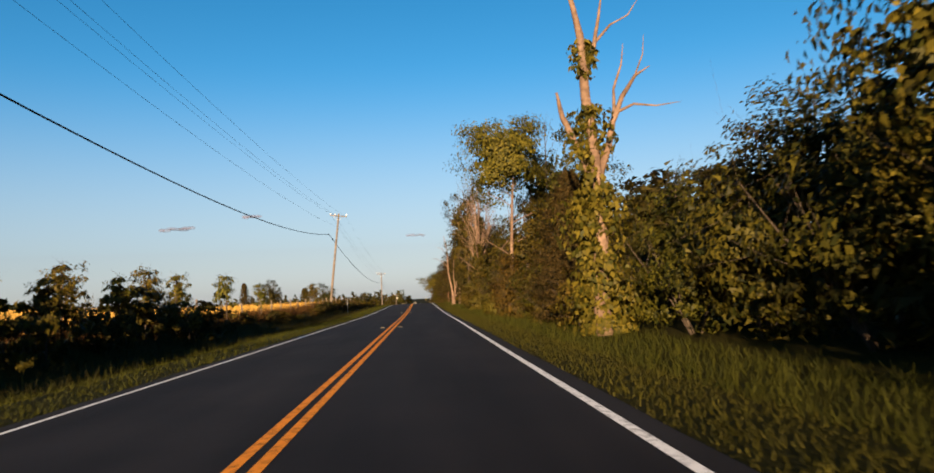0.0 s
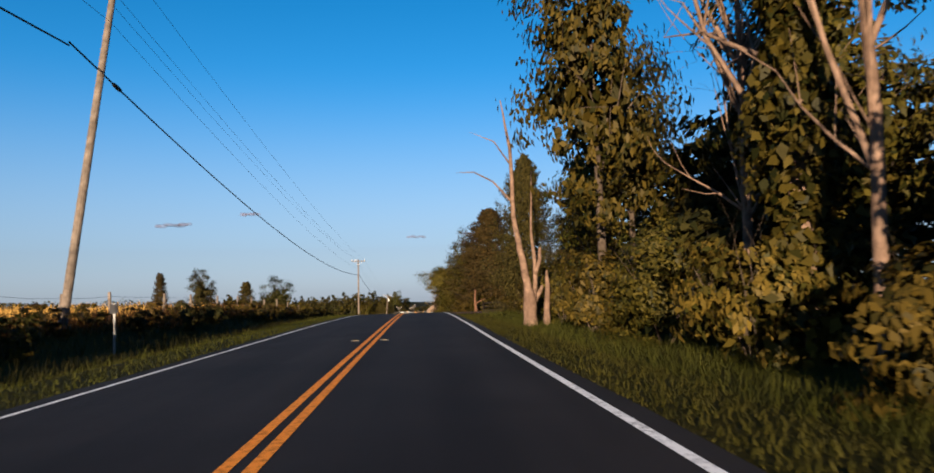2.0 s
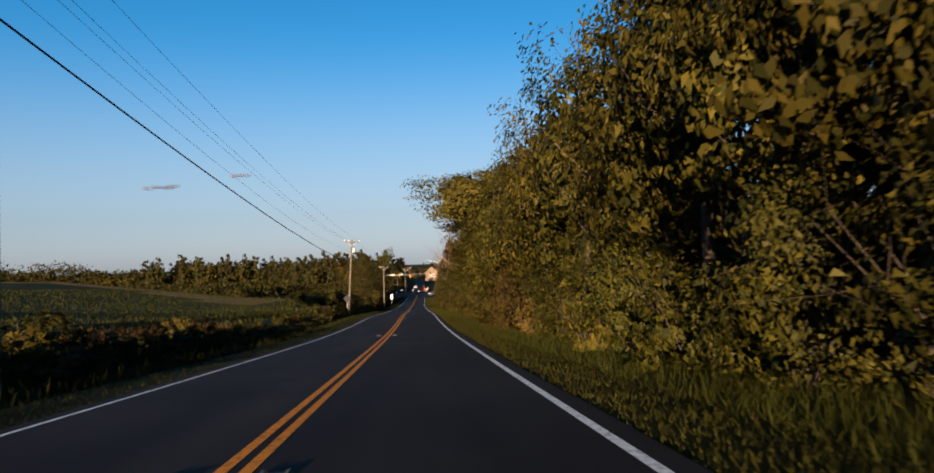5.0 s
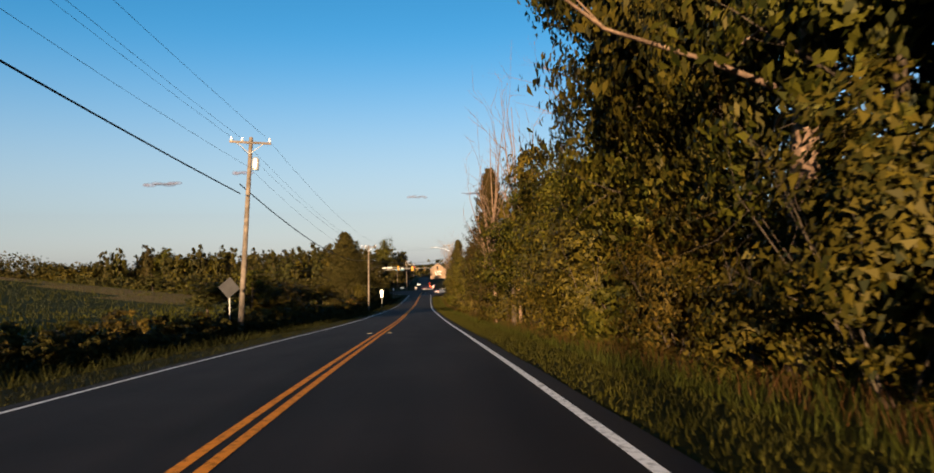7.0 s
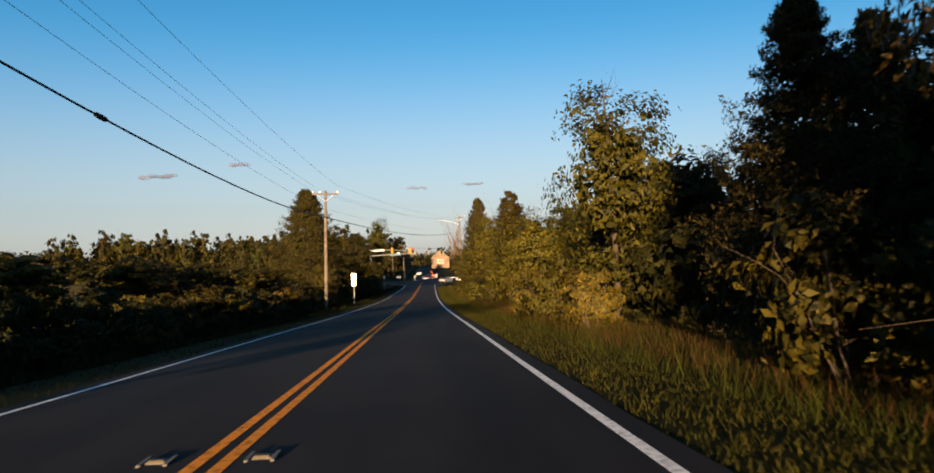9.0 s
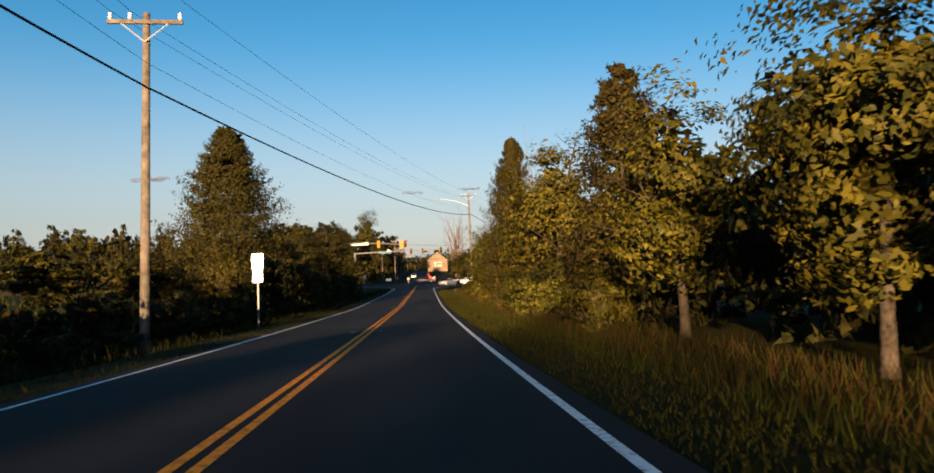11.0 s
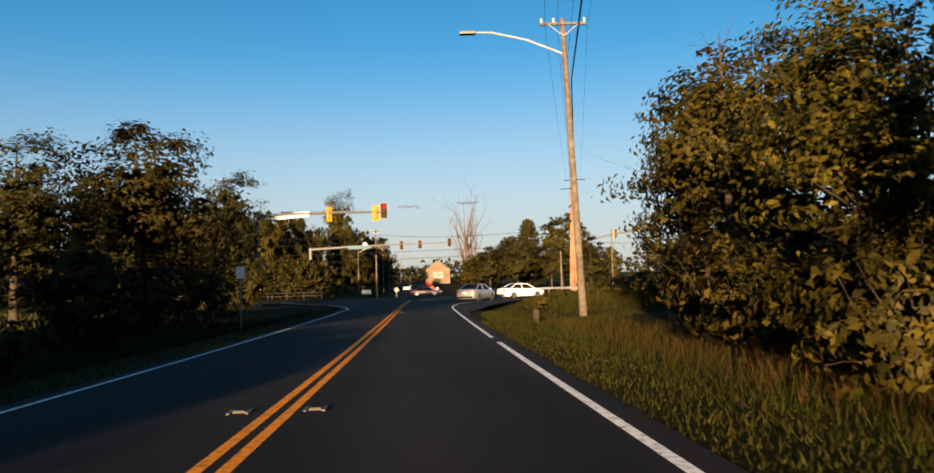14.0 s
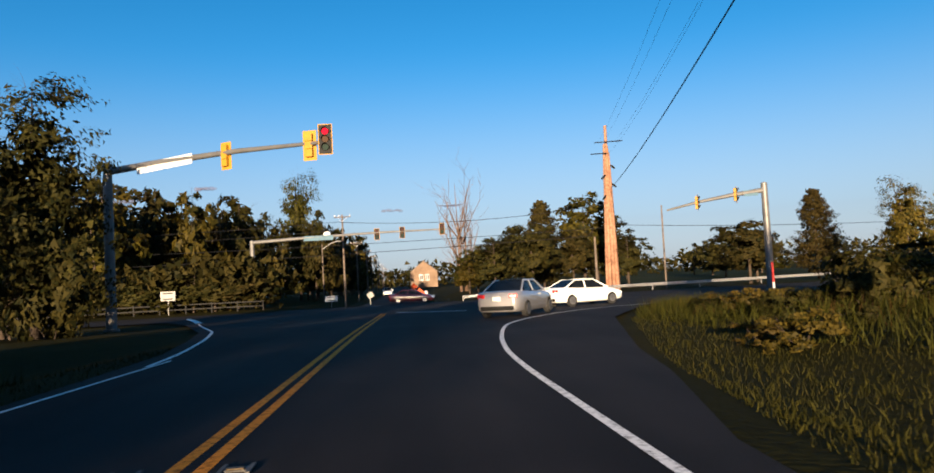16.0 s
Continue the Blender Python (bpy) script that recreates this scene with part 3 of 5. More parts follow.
    return ob


def plant_low(y, u, h):
    return plant("low", y, u, h, h * 1.1)


def thicket(name, label, rows):
    """Many overlapping bushes that nobody could count, joined into one mesh: rows of kind, form, distance along, distance from the middle, height, spread."""
    V = []
    for kind, pick, y, u, h, r in rows:
        src = [c for c in KINDS[kind][pick].children if c.name.startswith("foliage")][0].data
        co = np.empty(len(src.vertices) * 3, np.float32)
        src.vertices.foreach_get("co", co)
        h0, r0 = REF[kind]
        x = xr(y) + u
        m = np.array(pose(x, y, ground_z(x, y) - 0.05, 0, 0, (y * 77 + u * 31) % 360) @ Matrix.Diagonal((r / r0, r / r0, h / h0, 1)))
        V.append(co.reshape(-1, 3) @ m[:3, :3].T + m[:3, 3])
    return tagged(new(name, loose_faces(name, np.concatenate(V), 3, LEAF_SHADED)), label, "undergrowth", kind="stuff")


# trees along the verge where the camera drives, by distance along the road, distance from its middle, height and spread
RIGHT = [
    # this row is added, unseen, at the start to shade the next trees
    ("oak", 2.0, 9.4, 10, 3.2), ("shr", 5.0, 7.6, 3.6, 1.8), ("oak", -5, 8.8, 11, 3.3), ("shr", -2, 7.4, 3.4, 1.8), ("oak", -12, 8.6, 12, 3.4), ("oak", -19, 8.8, 12, 3.4), ("oak", -27, 8.6, 11, 3.3), ("shr", -9, 7.2, 3.6, 1.8), ("shr", -16, 7.2, 3.6, 1.8),
    ("oak", 8.6, 8.6, 8.5, 2.5), ("shr", 13, 9.2, 5.2, 2.3), ("shr", 17, 9.0, 4.8, 2.1), ("shr", 20.5, 8.6, 4.5, 1.9), ("oak", 22, 13, 7.5, 3.0),
    ("shr", 25, 7.6, 3.0, 1.6), ("shr", 29.5, 7.5, 2.7, 1.5), ("wid", 33, 7.9, 6.6, 2.5, 70, 1), ("oak", 37, 9.6, 8, 2.8),
    ("shr", 36, 7.4, 2.6, 1.4), ("shr", 40.5, 7.7, 3.6, 1.8), ("shr", 46, 7.4, 3.2, 1.7), ("tal", 48.5, 7.0, 13.4, 3.1), ("oak", 49.5, 8.2, 8.6, 2.5), ("shr", 48, 7.0, 4.2, 1.8), ("oak", 46, 11.0, 6.5, 2.8), ("oak", 55, 10.6, 15, 2.7),
    ("shr", 51, 7.2, 3.0, 1.6), ("shr", 57, 6.9, 2.2, 1.2), ("shr", 59, 8.4, 4.2, 2.0), ("shr", 63, 7.6, 3.4, 1.8), ("shr", 66, 9.4, 5.0, 2.2),
    ("ced", 72, 9.6, 5.6, 2.6), ("oak", 75, 14, 5.8, 3.0), ("shr", 78, 8.7, 5.2, 2.0), ("shr", 75.4, 6.9, 1.9, 1.2), ("vin", 78.6, 7.3, 13.0),
    ("shr", 82, 6.9, 2.3, 1.3), ("ded", 85, 8.0, 14), ("vin", 88, 8.4, 13.5), ("shr", 88, 7.4, 3.0, 1.5), ("ded", 91, 8.6, 13), ("shr", 94, 7.6, 3.8, 1.8),
    ("oak", 101, 7.7, 17.5, 3.2), ("oak", 92, 11, 11, 3), ("shr", 100, 7.2, 3.2, 1.6), ("oak", 106, 10.2, 13, 3.0), ("shr", 108, 7.6, 3.0, 1.5), ("oak", 112, 10.8, 12, 3.0),
    ("shr", 113, 8.0, 3.2, 1.6), ("shr", 117.5, 7.6, 2.4, 1.3), ("wid", 121, 7.8, 9.6, 2.9, 120, 1), ("ced", 117, 10.4, 8.5, 2.2), ("shr", 121.5, 7.4, 2.5, 1.3),
    ("wid", 157.0, 8.9, 11.4, 5.5, 40, 0), ("wid", 155.5, 11.6, 7.4, 3.0, 10, 1), ("shr", 153.5, 7.6, 2.4, 1.8), ("shr", 158, 6.7, 3.4, 1.9), ("shr", 163, 6.7, 3.4, 1.9), ("oak", 165.5, 7.8, 9.5, 3.0), ("oak", 174, 8.2, 13.4, 2.7), ("oak", 181, 8.2, 11.5, 2.9), ("shr", 168, 6.8, 3.0, 1.7), ("shr", 174, 6.6, 2.8, 1.6),
    ("sap", 161, 16.5, 8.2, 1.8), ("sap", 163, 18.5, 7, 1.6), ("ced", 179, 35, 9.4, 3.4), ("oak", 172, 33, 7.5, 3.5), ("shr", 165, 24, 4.2, 3.0), ("shr", 158, 28, 4, 3.2), ("shr", 150, 26, 3.4, 3), ("shr", 143, 24, 3.2, 2.8),
    ("oak", 160, 27, 5.5, 3.0), ("oak", 150, 36, 7, 3.4),
    ("vin", 96, 13, 11), ("ded", 205, 9.5, 15), ("vin", 196, 9.6, 13), ("ded", 296.3, 6.3, 12.5, 2.6), ("sap", 289.6, 7.8, 11.8, 2.4), ("ded", 396, 9.6, 10),
    ("vin", 271.5, 8.6, 17.5, 3.6), ("tal", 259, 7.8, 15.5, 6.2), ("tal", 272.5, 8.4, 17.5, 4.0), ("oak", 274, 9.0, 10.5, 2.8), ("oak", 268, 8.6, 11, 3.0), ("oak", 291.5, 6.9, 7.4, 3.0), ("shr", 271, 6.9, 4.5, 2.0), ("shr", 275, 7.0, 5.0, 2.0), ("oak", 280, 8.4, 9.4, 2.8), ("oak", 285, 8.3, 9.6, 2.7), ("oak", 265, 8.3, 15.5, 3.6), ("oak", 277, 7.9, 7, 2.4), ("shr", 281, 7.0, 3.6, 1.8), ("oak", 289.5, 8.2, 9.6, 2.7), ("ded", 292.5, 7.4, 13, 3.2), ("oak", 300, 8.0, 9.4, 2.8), ("shr", 296, 6.8, 3.2, 1.6), ("shr", 304, 6.9, 3.4, 1.7),
    ("shr", 310, 7.2, 3.0, 1.6), ("wid", 304, 6.8, 11.2, 2.6, 130, 0), ("wid", 314, 8.7, 6.6, 2.2, 200, 0), ("oak", 308.5, 9.8, 10.5, 2.6), ("ced", 318, 12.6, 7.5, 2.2), ("oak", 329, 8.9, 10.2, 2.7), ("dok", 330.5, 13, 6.8, 2.0), ("shr", 326, 7.2, 2.6, 1.4), ("shr", 332, 7.0, 3.2, 1.6),
    ("oak", 343, 8.0, 6.6, 2.2), ("shr", 338, 7.0, 3.0, 1.6), ("oak", 352, 8.2, 6.8, 2.2), ("oak", 361, 8.4, 7.4, 2.4), ("ced", 372, 9.8, 10, 2.8), ("oak", 382, 8.8, 10.5, 3.3, 20, 2), ("shr", 379.5, 7.5, 2.6, 1.8), ("und", 380.5, 9.0, 3.6, 2.6), ("shr", 383.5, 7.3, 2.8, 1.8), ("oak", 387.5, 8.6, 7.4, 2.6),
    ("shr", 367, 7.6, 2.6, 1.4), ("shr", 384, 7.4, 2.4, 1.3), ("shr", 392, 7.4, 3.4, 1.7), ("oak", 395, 10, 10, 3.0), ("ced", 402.5, 10.8, 8, 2.4), ("wid", 399.4, 8.6, 12.4, 3.2, 15, 0), ("bro", 400.8, 7.5, 4.6, 1.2), ("oak", 407, 9.0, 5.2, 2.2), ("shr", 404, 7.6, 3.0, 1.5),
    ("oak", 421, 8.4, 8.2, 2.6), ("oak", 414.5, 8.6, 6.4, 2.2), ("oak", 429, 8.8, 6.6, 2.4), ("oak", 438, 10.2, 9.2, 3.1), ("shr", 416, 7.0, 2.4, 1.3), ("shr", 426, 7.4, 2.6, 1.4), ("shr", 433, 8.2, 3, 1.6), ("oak", 447, 13.4, 11.5, 3.2), ("dok", 455.5, 16.2, 12, 3.6), ("oak", 441, 15, 12, 3.4),
    ("shr", 443, 10.4, 2.8, 1.6), ("low", 466, 12.2, 1.6, 1.4), ("low", 470, 15, 1.8, 1.6), ("low", 474, 17.5, 1.6, 1.6), ("shr", 468, 13.5, 1.9, 1.7), ("shr", 471, 17, 2.2, 2.0), ("shr", 465, 19, 2.2, 2.2), ("shr", 474, 22, 2.4, 2.4), ("shr", 460, 21, 2.4, 2.2),
]
for q in RIGHT:
    plant(*q)
r_ = random.Random(5)
y = 186.0
while y < 270:                       # the thick stretch of wood
    plant("oak", y, 8.4 + r_.uniform(-0.3, 0.8), r_.uniform(10.5, 14), r_.uniform(2.7, 3.4))
    plant("shr", y + 2.0, 7.2 + r_.uniform(-0.3, 0.4), r_.uniform(2.6, 4.2), r_.uniform(1.5, 2.0))
    y += 4.2
for y in range(8, 440, 6):           # the second row behind
    if not 124 < y < 164:
        plant("mid", y + r_.uniform(-2, 2), r_.uniform(12, 15.5), r_.uniform(5.5, 9), r_.uniform(2.6, 3.4))

# shade below the crowns is put into the colour of these bushes
thicket("undergrowth", "dense undergrowth below the roadside trees, coloured as in shade",      # closes the view below the crowns
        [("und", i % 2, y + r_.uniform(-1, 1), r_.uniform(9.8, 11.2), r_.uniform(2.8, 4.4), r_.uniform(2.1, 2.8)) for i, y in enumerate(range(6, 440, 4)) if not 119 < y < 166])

LEFT = [
    ("sap", 17.5, -9.4, 2.9, 0.8), ("sap", 20, -9.8, 3.3, 0.9), ("sap", 22.5, -9.2, 2.8, 0.8), ("sap", 25, -9.9, 3.1, 0.9), ("sap", 28, -9.3, 3.0, 0.8), ("sap", 31.5, -9.6, 3.4, 0.9), ("sap", 36, -9.8, 3.2, 0.8),
    ("sap", 46, -10, 3.4, 0.9), ("sap", 84, -10.2, 3.6, 1.0), ("sap", 60, -11, 3.0, 0.8), ("oak", 224, -25.5, 11.6, 3.5), ("oak", 232, -42, 13.5, 3.4), ("ced", 232, -50, 11, 2.2), ("ced", 222, -31, 9.5, 2.6), ("shr", 225, -34, 7.5, 2.6), ("shr", 205, -26, 5.6, 2.2), ("shr", 215, -28, 5.0, 2.6), ("shr", 222, -24, 4.6, 2.6), ("shr", 213, -36, 5.6, 3.0), ("shr", 196, -15, 2.2, 2.0), ("shr", 240, -56, 4.2, 3.0),
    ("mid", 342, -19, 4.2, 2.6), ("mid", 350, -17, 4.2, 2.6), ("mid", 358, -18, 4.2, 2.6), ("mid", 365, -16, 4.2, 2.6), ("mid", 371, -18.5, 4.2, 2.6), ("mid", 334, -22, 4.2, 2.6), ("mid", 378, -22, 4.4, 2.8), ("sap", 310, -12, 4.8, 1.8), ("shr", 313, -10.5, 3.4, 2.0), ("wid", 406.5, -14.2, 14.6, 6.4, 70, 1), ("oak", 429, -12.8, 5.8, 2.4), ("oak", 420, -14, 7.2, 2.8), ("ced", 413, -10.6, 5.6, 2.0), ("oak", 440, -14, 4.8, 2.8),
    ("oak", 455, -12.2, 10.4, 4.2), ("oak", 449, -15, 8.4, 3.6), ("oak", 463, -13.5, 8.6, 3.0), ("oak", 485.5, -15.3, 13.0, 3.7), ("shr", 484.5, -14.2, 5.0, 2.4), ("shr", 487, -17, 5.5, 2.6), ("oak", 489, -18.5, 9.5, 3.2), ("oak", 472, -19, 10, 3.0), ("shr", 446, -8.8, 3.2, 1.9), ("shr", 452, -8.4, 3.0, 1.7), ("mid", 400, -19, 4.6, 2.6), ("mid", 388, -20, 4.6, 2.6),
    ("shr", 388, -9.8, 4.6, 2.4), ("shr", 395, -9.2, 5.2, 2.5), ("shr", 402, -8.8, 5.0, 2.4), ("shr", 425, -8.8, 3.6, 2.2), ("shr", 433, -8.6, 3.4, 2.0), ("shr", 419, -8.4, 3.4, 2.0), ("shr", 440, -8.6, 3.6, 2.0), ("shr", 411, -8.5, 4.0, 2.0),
]
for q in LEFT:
    # in these stretches shade-coloured leaves replace the cast shade on the trees
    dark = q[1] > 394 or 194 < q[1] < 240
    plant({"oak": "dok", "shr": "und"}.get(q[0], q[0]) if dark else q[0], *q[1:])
y = 13.0
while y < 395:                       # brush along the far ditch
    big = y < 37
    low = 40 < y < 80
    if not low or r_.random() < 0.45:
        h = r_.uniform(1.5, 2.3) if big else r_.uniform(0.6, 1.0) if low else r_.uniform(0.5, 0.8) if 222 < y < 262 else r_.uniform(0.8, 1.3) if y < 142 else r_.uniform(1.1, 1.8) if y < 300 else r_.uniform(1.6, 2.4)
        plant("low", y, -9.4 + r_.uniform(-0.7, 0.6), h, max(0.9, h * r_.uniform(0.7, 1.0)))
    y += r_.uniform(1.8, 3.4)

# added brush whose leaf colour stands for the shade lying in the ditch
thicket("ditch_brush", "low brush added in the ditch, coloured as in shade",
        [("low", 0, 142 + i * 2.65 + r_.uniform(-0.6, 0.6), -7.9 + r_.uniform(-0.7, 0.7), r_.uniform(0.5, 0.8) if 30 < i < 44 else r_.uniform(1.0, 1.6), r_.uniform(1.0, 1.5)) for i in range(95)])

# woods in the distance
for i in range(40):
    t = (i + r_.random()) / 40
    plant("far", 655 + 50 * t + r_.uniform(-14, 14), -62 - 230 * t, r_.uniform(10, 16), r_.uniform(7, 10))
for y, u, h, r in ((575, -130, 6, 4), (560, -96, 5, 4), (585, -160, 5, 4), (540, -120, 4, 3.5), (470, -75, 7, 4), (478, -68, 6, 4)):
    plant("far", y, u, h, r)
for i in range(40):
    u = -r_.uniform(20, 62)
    plant("far", r_.uniform(528, 570) - u * 0.2, u, r_.uniform(11, 17), r_.uniform(3.4, 5))
for i in range(26):
    plant("far", r_.uniform(560, 690), -r_.uniform(9, 16), r_.uniform(10, 15), r_.uniform(3, 4))
for i in range(24):
    plant("far", 529 + r_.uniform(0, 5), -14 - i * 2.1, r_.uniform(3.5, 5.5), r_.uniform(3.2, 4.2))
plant("oak", 581, -16.5, 24, 4.2)
for y, u, h, k, r in ((545, 17, 9.5, "oak", 3.6), (552, 13, 8, "oak", 3.2), (560, 21, 13.2, "ced", 4.0), (562, 27.5, 15.5, "oak", 5.0), (566, 33, 11.5, "oak", 4.0), (556, 24.5, 9, "oak", 3.4), (548, 30, 7.5, "oak", 3.2), (575, 16, 10, "oak", 3.8), (540, 51.5, 11, "ced", 3.8), (520, 50, 11, "oak", 3.2), (515, 57, 10, "oak", 3.2), (590, 12.5, 8, "oak", 3.0), (600, 18, 9, "oak", 3.4), (574, 12.6, 8.4, "oak", 3.0), (569, 16.5, 8, "oak", 3.0), (579, 20.5, 12, "oak", 4.0), (566, 10.6, 6, "oak", 2.4), (536, 41, 8, "oak", 3.6), (545, 46, 7, "oak", 3.6)):
    plant("mid" if k == "oak" and y > 530 else k, y, u, h, r)
plant("ded", 597, 12.6, 18, 8.0)
plant("ded", 595, 11.5, 20.5, 6.4)
plant("mid", 540, -32.5, 17.4, 5.2)
for i in range(34):              # the row behind, taller
    u = -12 - i * 4.5
    plant("far", r_.uniform(640, 690) + u * 0.1, u, r_.uniform(19, 25), r_.uniform(4.6, 6))
for i in range(30):
    plant("far", r_.uniform(600, 660), r_.uniform(24, 260), r_.uniform(8, 13), r_.uniform(3.5, 6))
for src in [o for f in KINDS.values() for o in f]:
    if src not in USED:
        for o in (*src.children_recursive, src):
            bpy.data.objects.remove(o)


def far_woods(name, label, line, n, h, seed, leaf=2.4, deep=6):
    """A wood so far off that no tree stands out: clumps of leaves along a line of places."""
    rng = np.random.default_rng(seed)
    t = rng.uniform(0, len(line) - 1.001, n)
    i = t.astype(int)
    p = np.array(line, float)
    at_ = p[i] + (p[i + 1] - p[i]) * (t - i)[:, None]
    top = h * (0.72 + 0.3 * np.sin(t * 9 + np.sin(t * 31)) * 0.5 + 0.25 * np.array([noise.noise((v * 23, 0.5, seed)) for v in t]))
    z = rng.uniform(0, 1, n) ** 0.7 * top
    pos = np.stack([at_[:, 0] + rng.normal(size=n) * deep, at_[:, 1] + rng.normal(size=n) * deep, z], 1)
    pos[:, 2] += np.array([ground_z(a, b) for a, b in pos[:, :2]])
    # the shade within the wood is put into the leaf colour
    me = leaf_mesh(name, pos, unit(rng.normal(size=(n, 3))), rng.uniform(0.6, 1.4, n) * leaf, 0.4, rng, LEAF_SHADED)
    return tagged(new(name, me), label, "woods", kind="stuff")


far_woods("far_woods", "dark wooded skyline far across the fields", [(-60, 900), (-330, 640), (-420, 420), (-430, 250), (-560, 100)], 9000, 16, 1)
far_woods("ridge_woods", "dark woods along the crest of the far field", [(-60, 500), (-130, 545), (-230, 520), (-330, 440)], 9000, 9, 7, 1.3, 5)
far_woods("wood_edge", "dense dark undergrowth along the edge of the wood", [(-50, 640), (-140, 668), (-300, 700), (-420, 640)], 20000, 19, 3, 1.4, 5)
far_woods("wood_edge", "dense dark undergrowth beside the side road", [(-13.5, 531), (-40, 534), (-75, 545)], 11000, 6, 4, 0.8, 1.6)
far_woods("far_woods", "dark wooded skyline far ahead", [(-70, 800), (60, 860), (260, 760), (420, 560), (470, 300)], 9000, 14, 2)


# ---- poles and wires
def pole(y, u, h, lean=0.0, away=0.0, cross=0.0, arm_z=0.3, name="utility_pole", label="weathered wooden utility pole with a crossarm", r=0.15, brace=True, transformer=False):
    root = tagged(new(name), label, "utility pole", "utility poles")
    x = xr(y) + u
    root.matrix_basis = pose(x, y, ground_z(x, y) - 0.1, -away, lean, 0)
    bm = bmesh.new()
    tube(bm, [(0, 0, 0), (0, 0, h * 0.35), (0, 0, h * 0.7), (0, 0, h)], [r, r * 0.92, r * 0.8, r * 0.68], 12)
    part("shaft", bm, POLE_WOOD, root, smooth=False)
    if cross:
        bm = bmesh.new()
        box(bm, (0, -r * 0.8, h - arm_z), (cross, 0.1, 0.12), bevel=0.012)
        part("crossarm", bm, POLE_WOOD, root)
        for s in (-1, 1):
            bm = bmesh.new()
            tube(bm, [(s * cross * 0.32, -r, h - arm_z - 0.04), (0, -r * 0.9, h - arm_z - 0.6)], [0.02, 0.02], 5)
            part("brace", bm, GALV, root)
        for s in (-0.46, 0.46, -0.2):
            bm = bmesh.new()
            z = h - arm_z + 0.06
            tube(bm, [(s * cross, -r * 0.8, z), (s * cross, -r * 0.8, z + 0.07), (s * cross, -r * 0.8, z + 0.1), (s * cross, -r * 0.8, z + 0.2)], [0.03, 0.06, 0.045, 0.05], 8)
            part("insulator", bm, PORCELAIN, root)
    if transformer:
        bm = bmesh.new()
        for z0, z1, rr in ((-1.75, -1.15, 0.18),):
            tube(bm, [(0.34, -0.1, h + z0), (0.34, -0.1, h + z0 + 0.05), (0.34, -0.1, h + z1), (0.34, -0.1, h + z1 + 0.08)], [rr * 0.92, rr, rr, rr * 0.5], 14)
        part("transformer", bm, GALV, root, "grey transformer can")
    return root


PORCELAIN = plain("porcelain", (0.45, 0.42, 0.38), 0.25)
POLES = [(-2, -9.8, 12.2), (99.7, -10.2, 12.2), (199.2, -8.4, 11.4), (288.7, -8.12, 10.8), (364.9, -6.5, 10.4)]
for i, (y, u, h) in enumerate(POLES):
    pole(y, u, h, lean=(0.6, 7.1, 0.4, 4.2, 1.2)[i], away=(0, 1.8, 0, 0, 0)[i], cross=(2.4, 2.2, 2.2, 2.2, 2.2)[i], transformer=(i == 3))
pole(450.7, 8.5, 14.0, lean=-0.9, away=5.3, cross=2.2, r=0.17, label="tall weathered wooden pole with a street-lamp arm")


def cable(a, b, sag, r, label="black overhead cable", group="overhead cables"):
    bm = bmesh.new()
    a, b = Vector(a), Vector(b)
    pts = [a.lerp(b, t / 24) - Vector((0, 0, sag * 4 * (t / 24) * (1 - t / 24))) for t in range(25)]
    tube(bm, pts, [r] * 25, 5, False)
    return tagged(part("cable", bm, WIRE), label, "cable", group)


def at(y, u, z):
    return (xr(y) + u, y, ground_z(xr(y) + u, y) + z)


LINE = [(y, u, h) for y, u, h in POLES] + [(451.7, 8.4, 13.5), (538.4, 25.6, 17.6)]
TILT = [0.1, 1.45, 0.1, 0.6, 0.2, 0.0, 0.0]          # how far the leaning poles carry their tops to the side
THICK = [8.0, 9.4, 8.85, 7.7, 8.1, 10.9, 12.0]
for i in range(len(LINE) - 1):
    (ya, ua, ha), (yb, ub, hb) = LINE[i], LINE[i + 1]
    cable(at(ya, ua + 0.15, THICK[i] + (0, 0.12, 0, 0.5, 0, 0)[i]), at(yb, ub + 0.15, THICK[i + 1]), (1.8, 1.85, 0.7, 1.45, 1.15, 0.8)[i], 0.033, "thick black telephone cable slung between poles")
    ua, ub = ua + TILT[i], ub + TILT[i + 1]
    for s in (-1.0, -0.42, 1.0):
        cable(at(ya, ua + s, ha - 0.05), at(yb, ub + s, hb - 0.05), 0.9, 0.007, "thin overhead power wire")
    cable(at(ya, ua, ha - 1.6), at(yb, ub, hb - 1.6), 1.1, 0.007, "thin overhead power wire")


def splice(i, y):
    """A dark closure clipped on the thick cable of span i."""
    (ya, ua, ha), (yb, ub, hb) = LINE[i], LINE[i + 1]
    a = Vector(at(ya, ua + 0.15, THICK[i] + (0, 0.12, 0, 0.5, 0, 0)[i]))
    b = Vector(at(yb, ub + 0.15, THICK[i + 1]))
    sag = (1.8, 1.85, 0.7, 1.45, 1.15, 0.8)[i]

    def on(t):
        return a.lerp(b, t) - Vector((0, 0, sag * 4 * t * (1 - t)))
    t0 = (y - a.y) / (b.y - a.y)
    dt = 0.3 / (b - a).length
    bm = bmesh.new()
    tube(bm, [on(t0 - dt * 1.2), on(t0 - dt), on(t0), on(t0 + dt), on(t0 + dt * 1.2)], [0.035, 0.075, 0.085, 0.075, 0.035], 8)
    tagged(part("cable_splice", bm, WIRE), "dark splice closure clipped on the telephone cable", "cable splice", "cable splices")


splice(1, 103.6)
splice(3, 322.0)


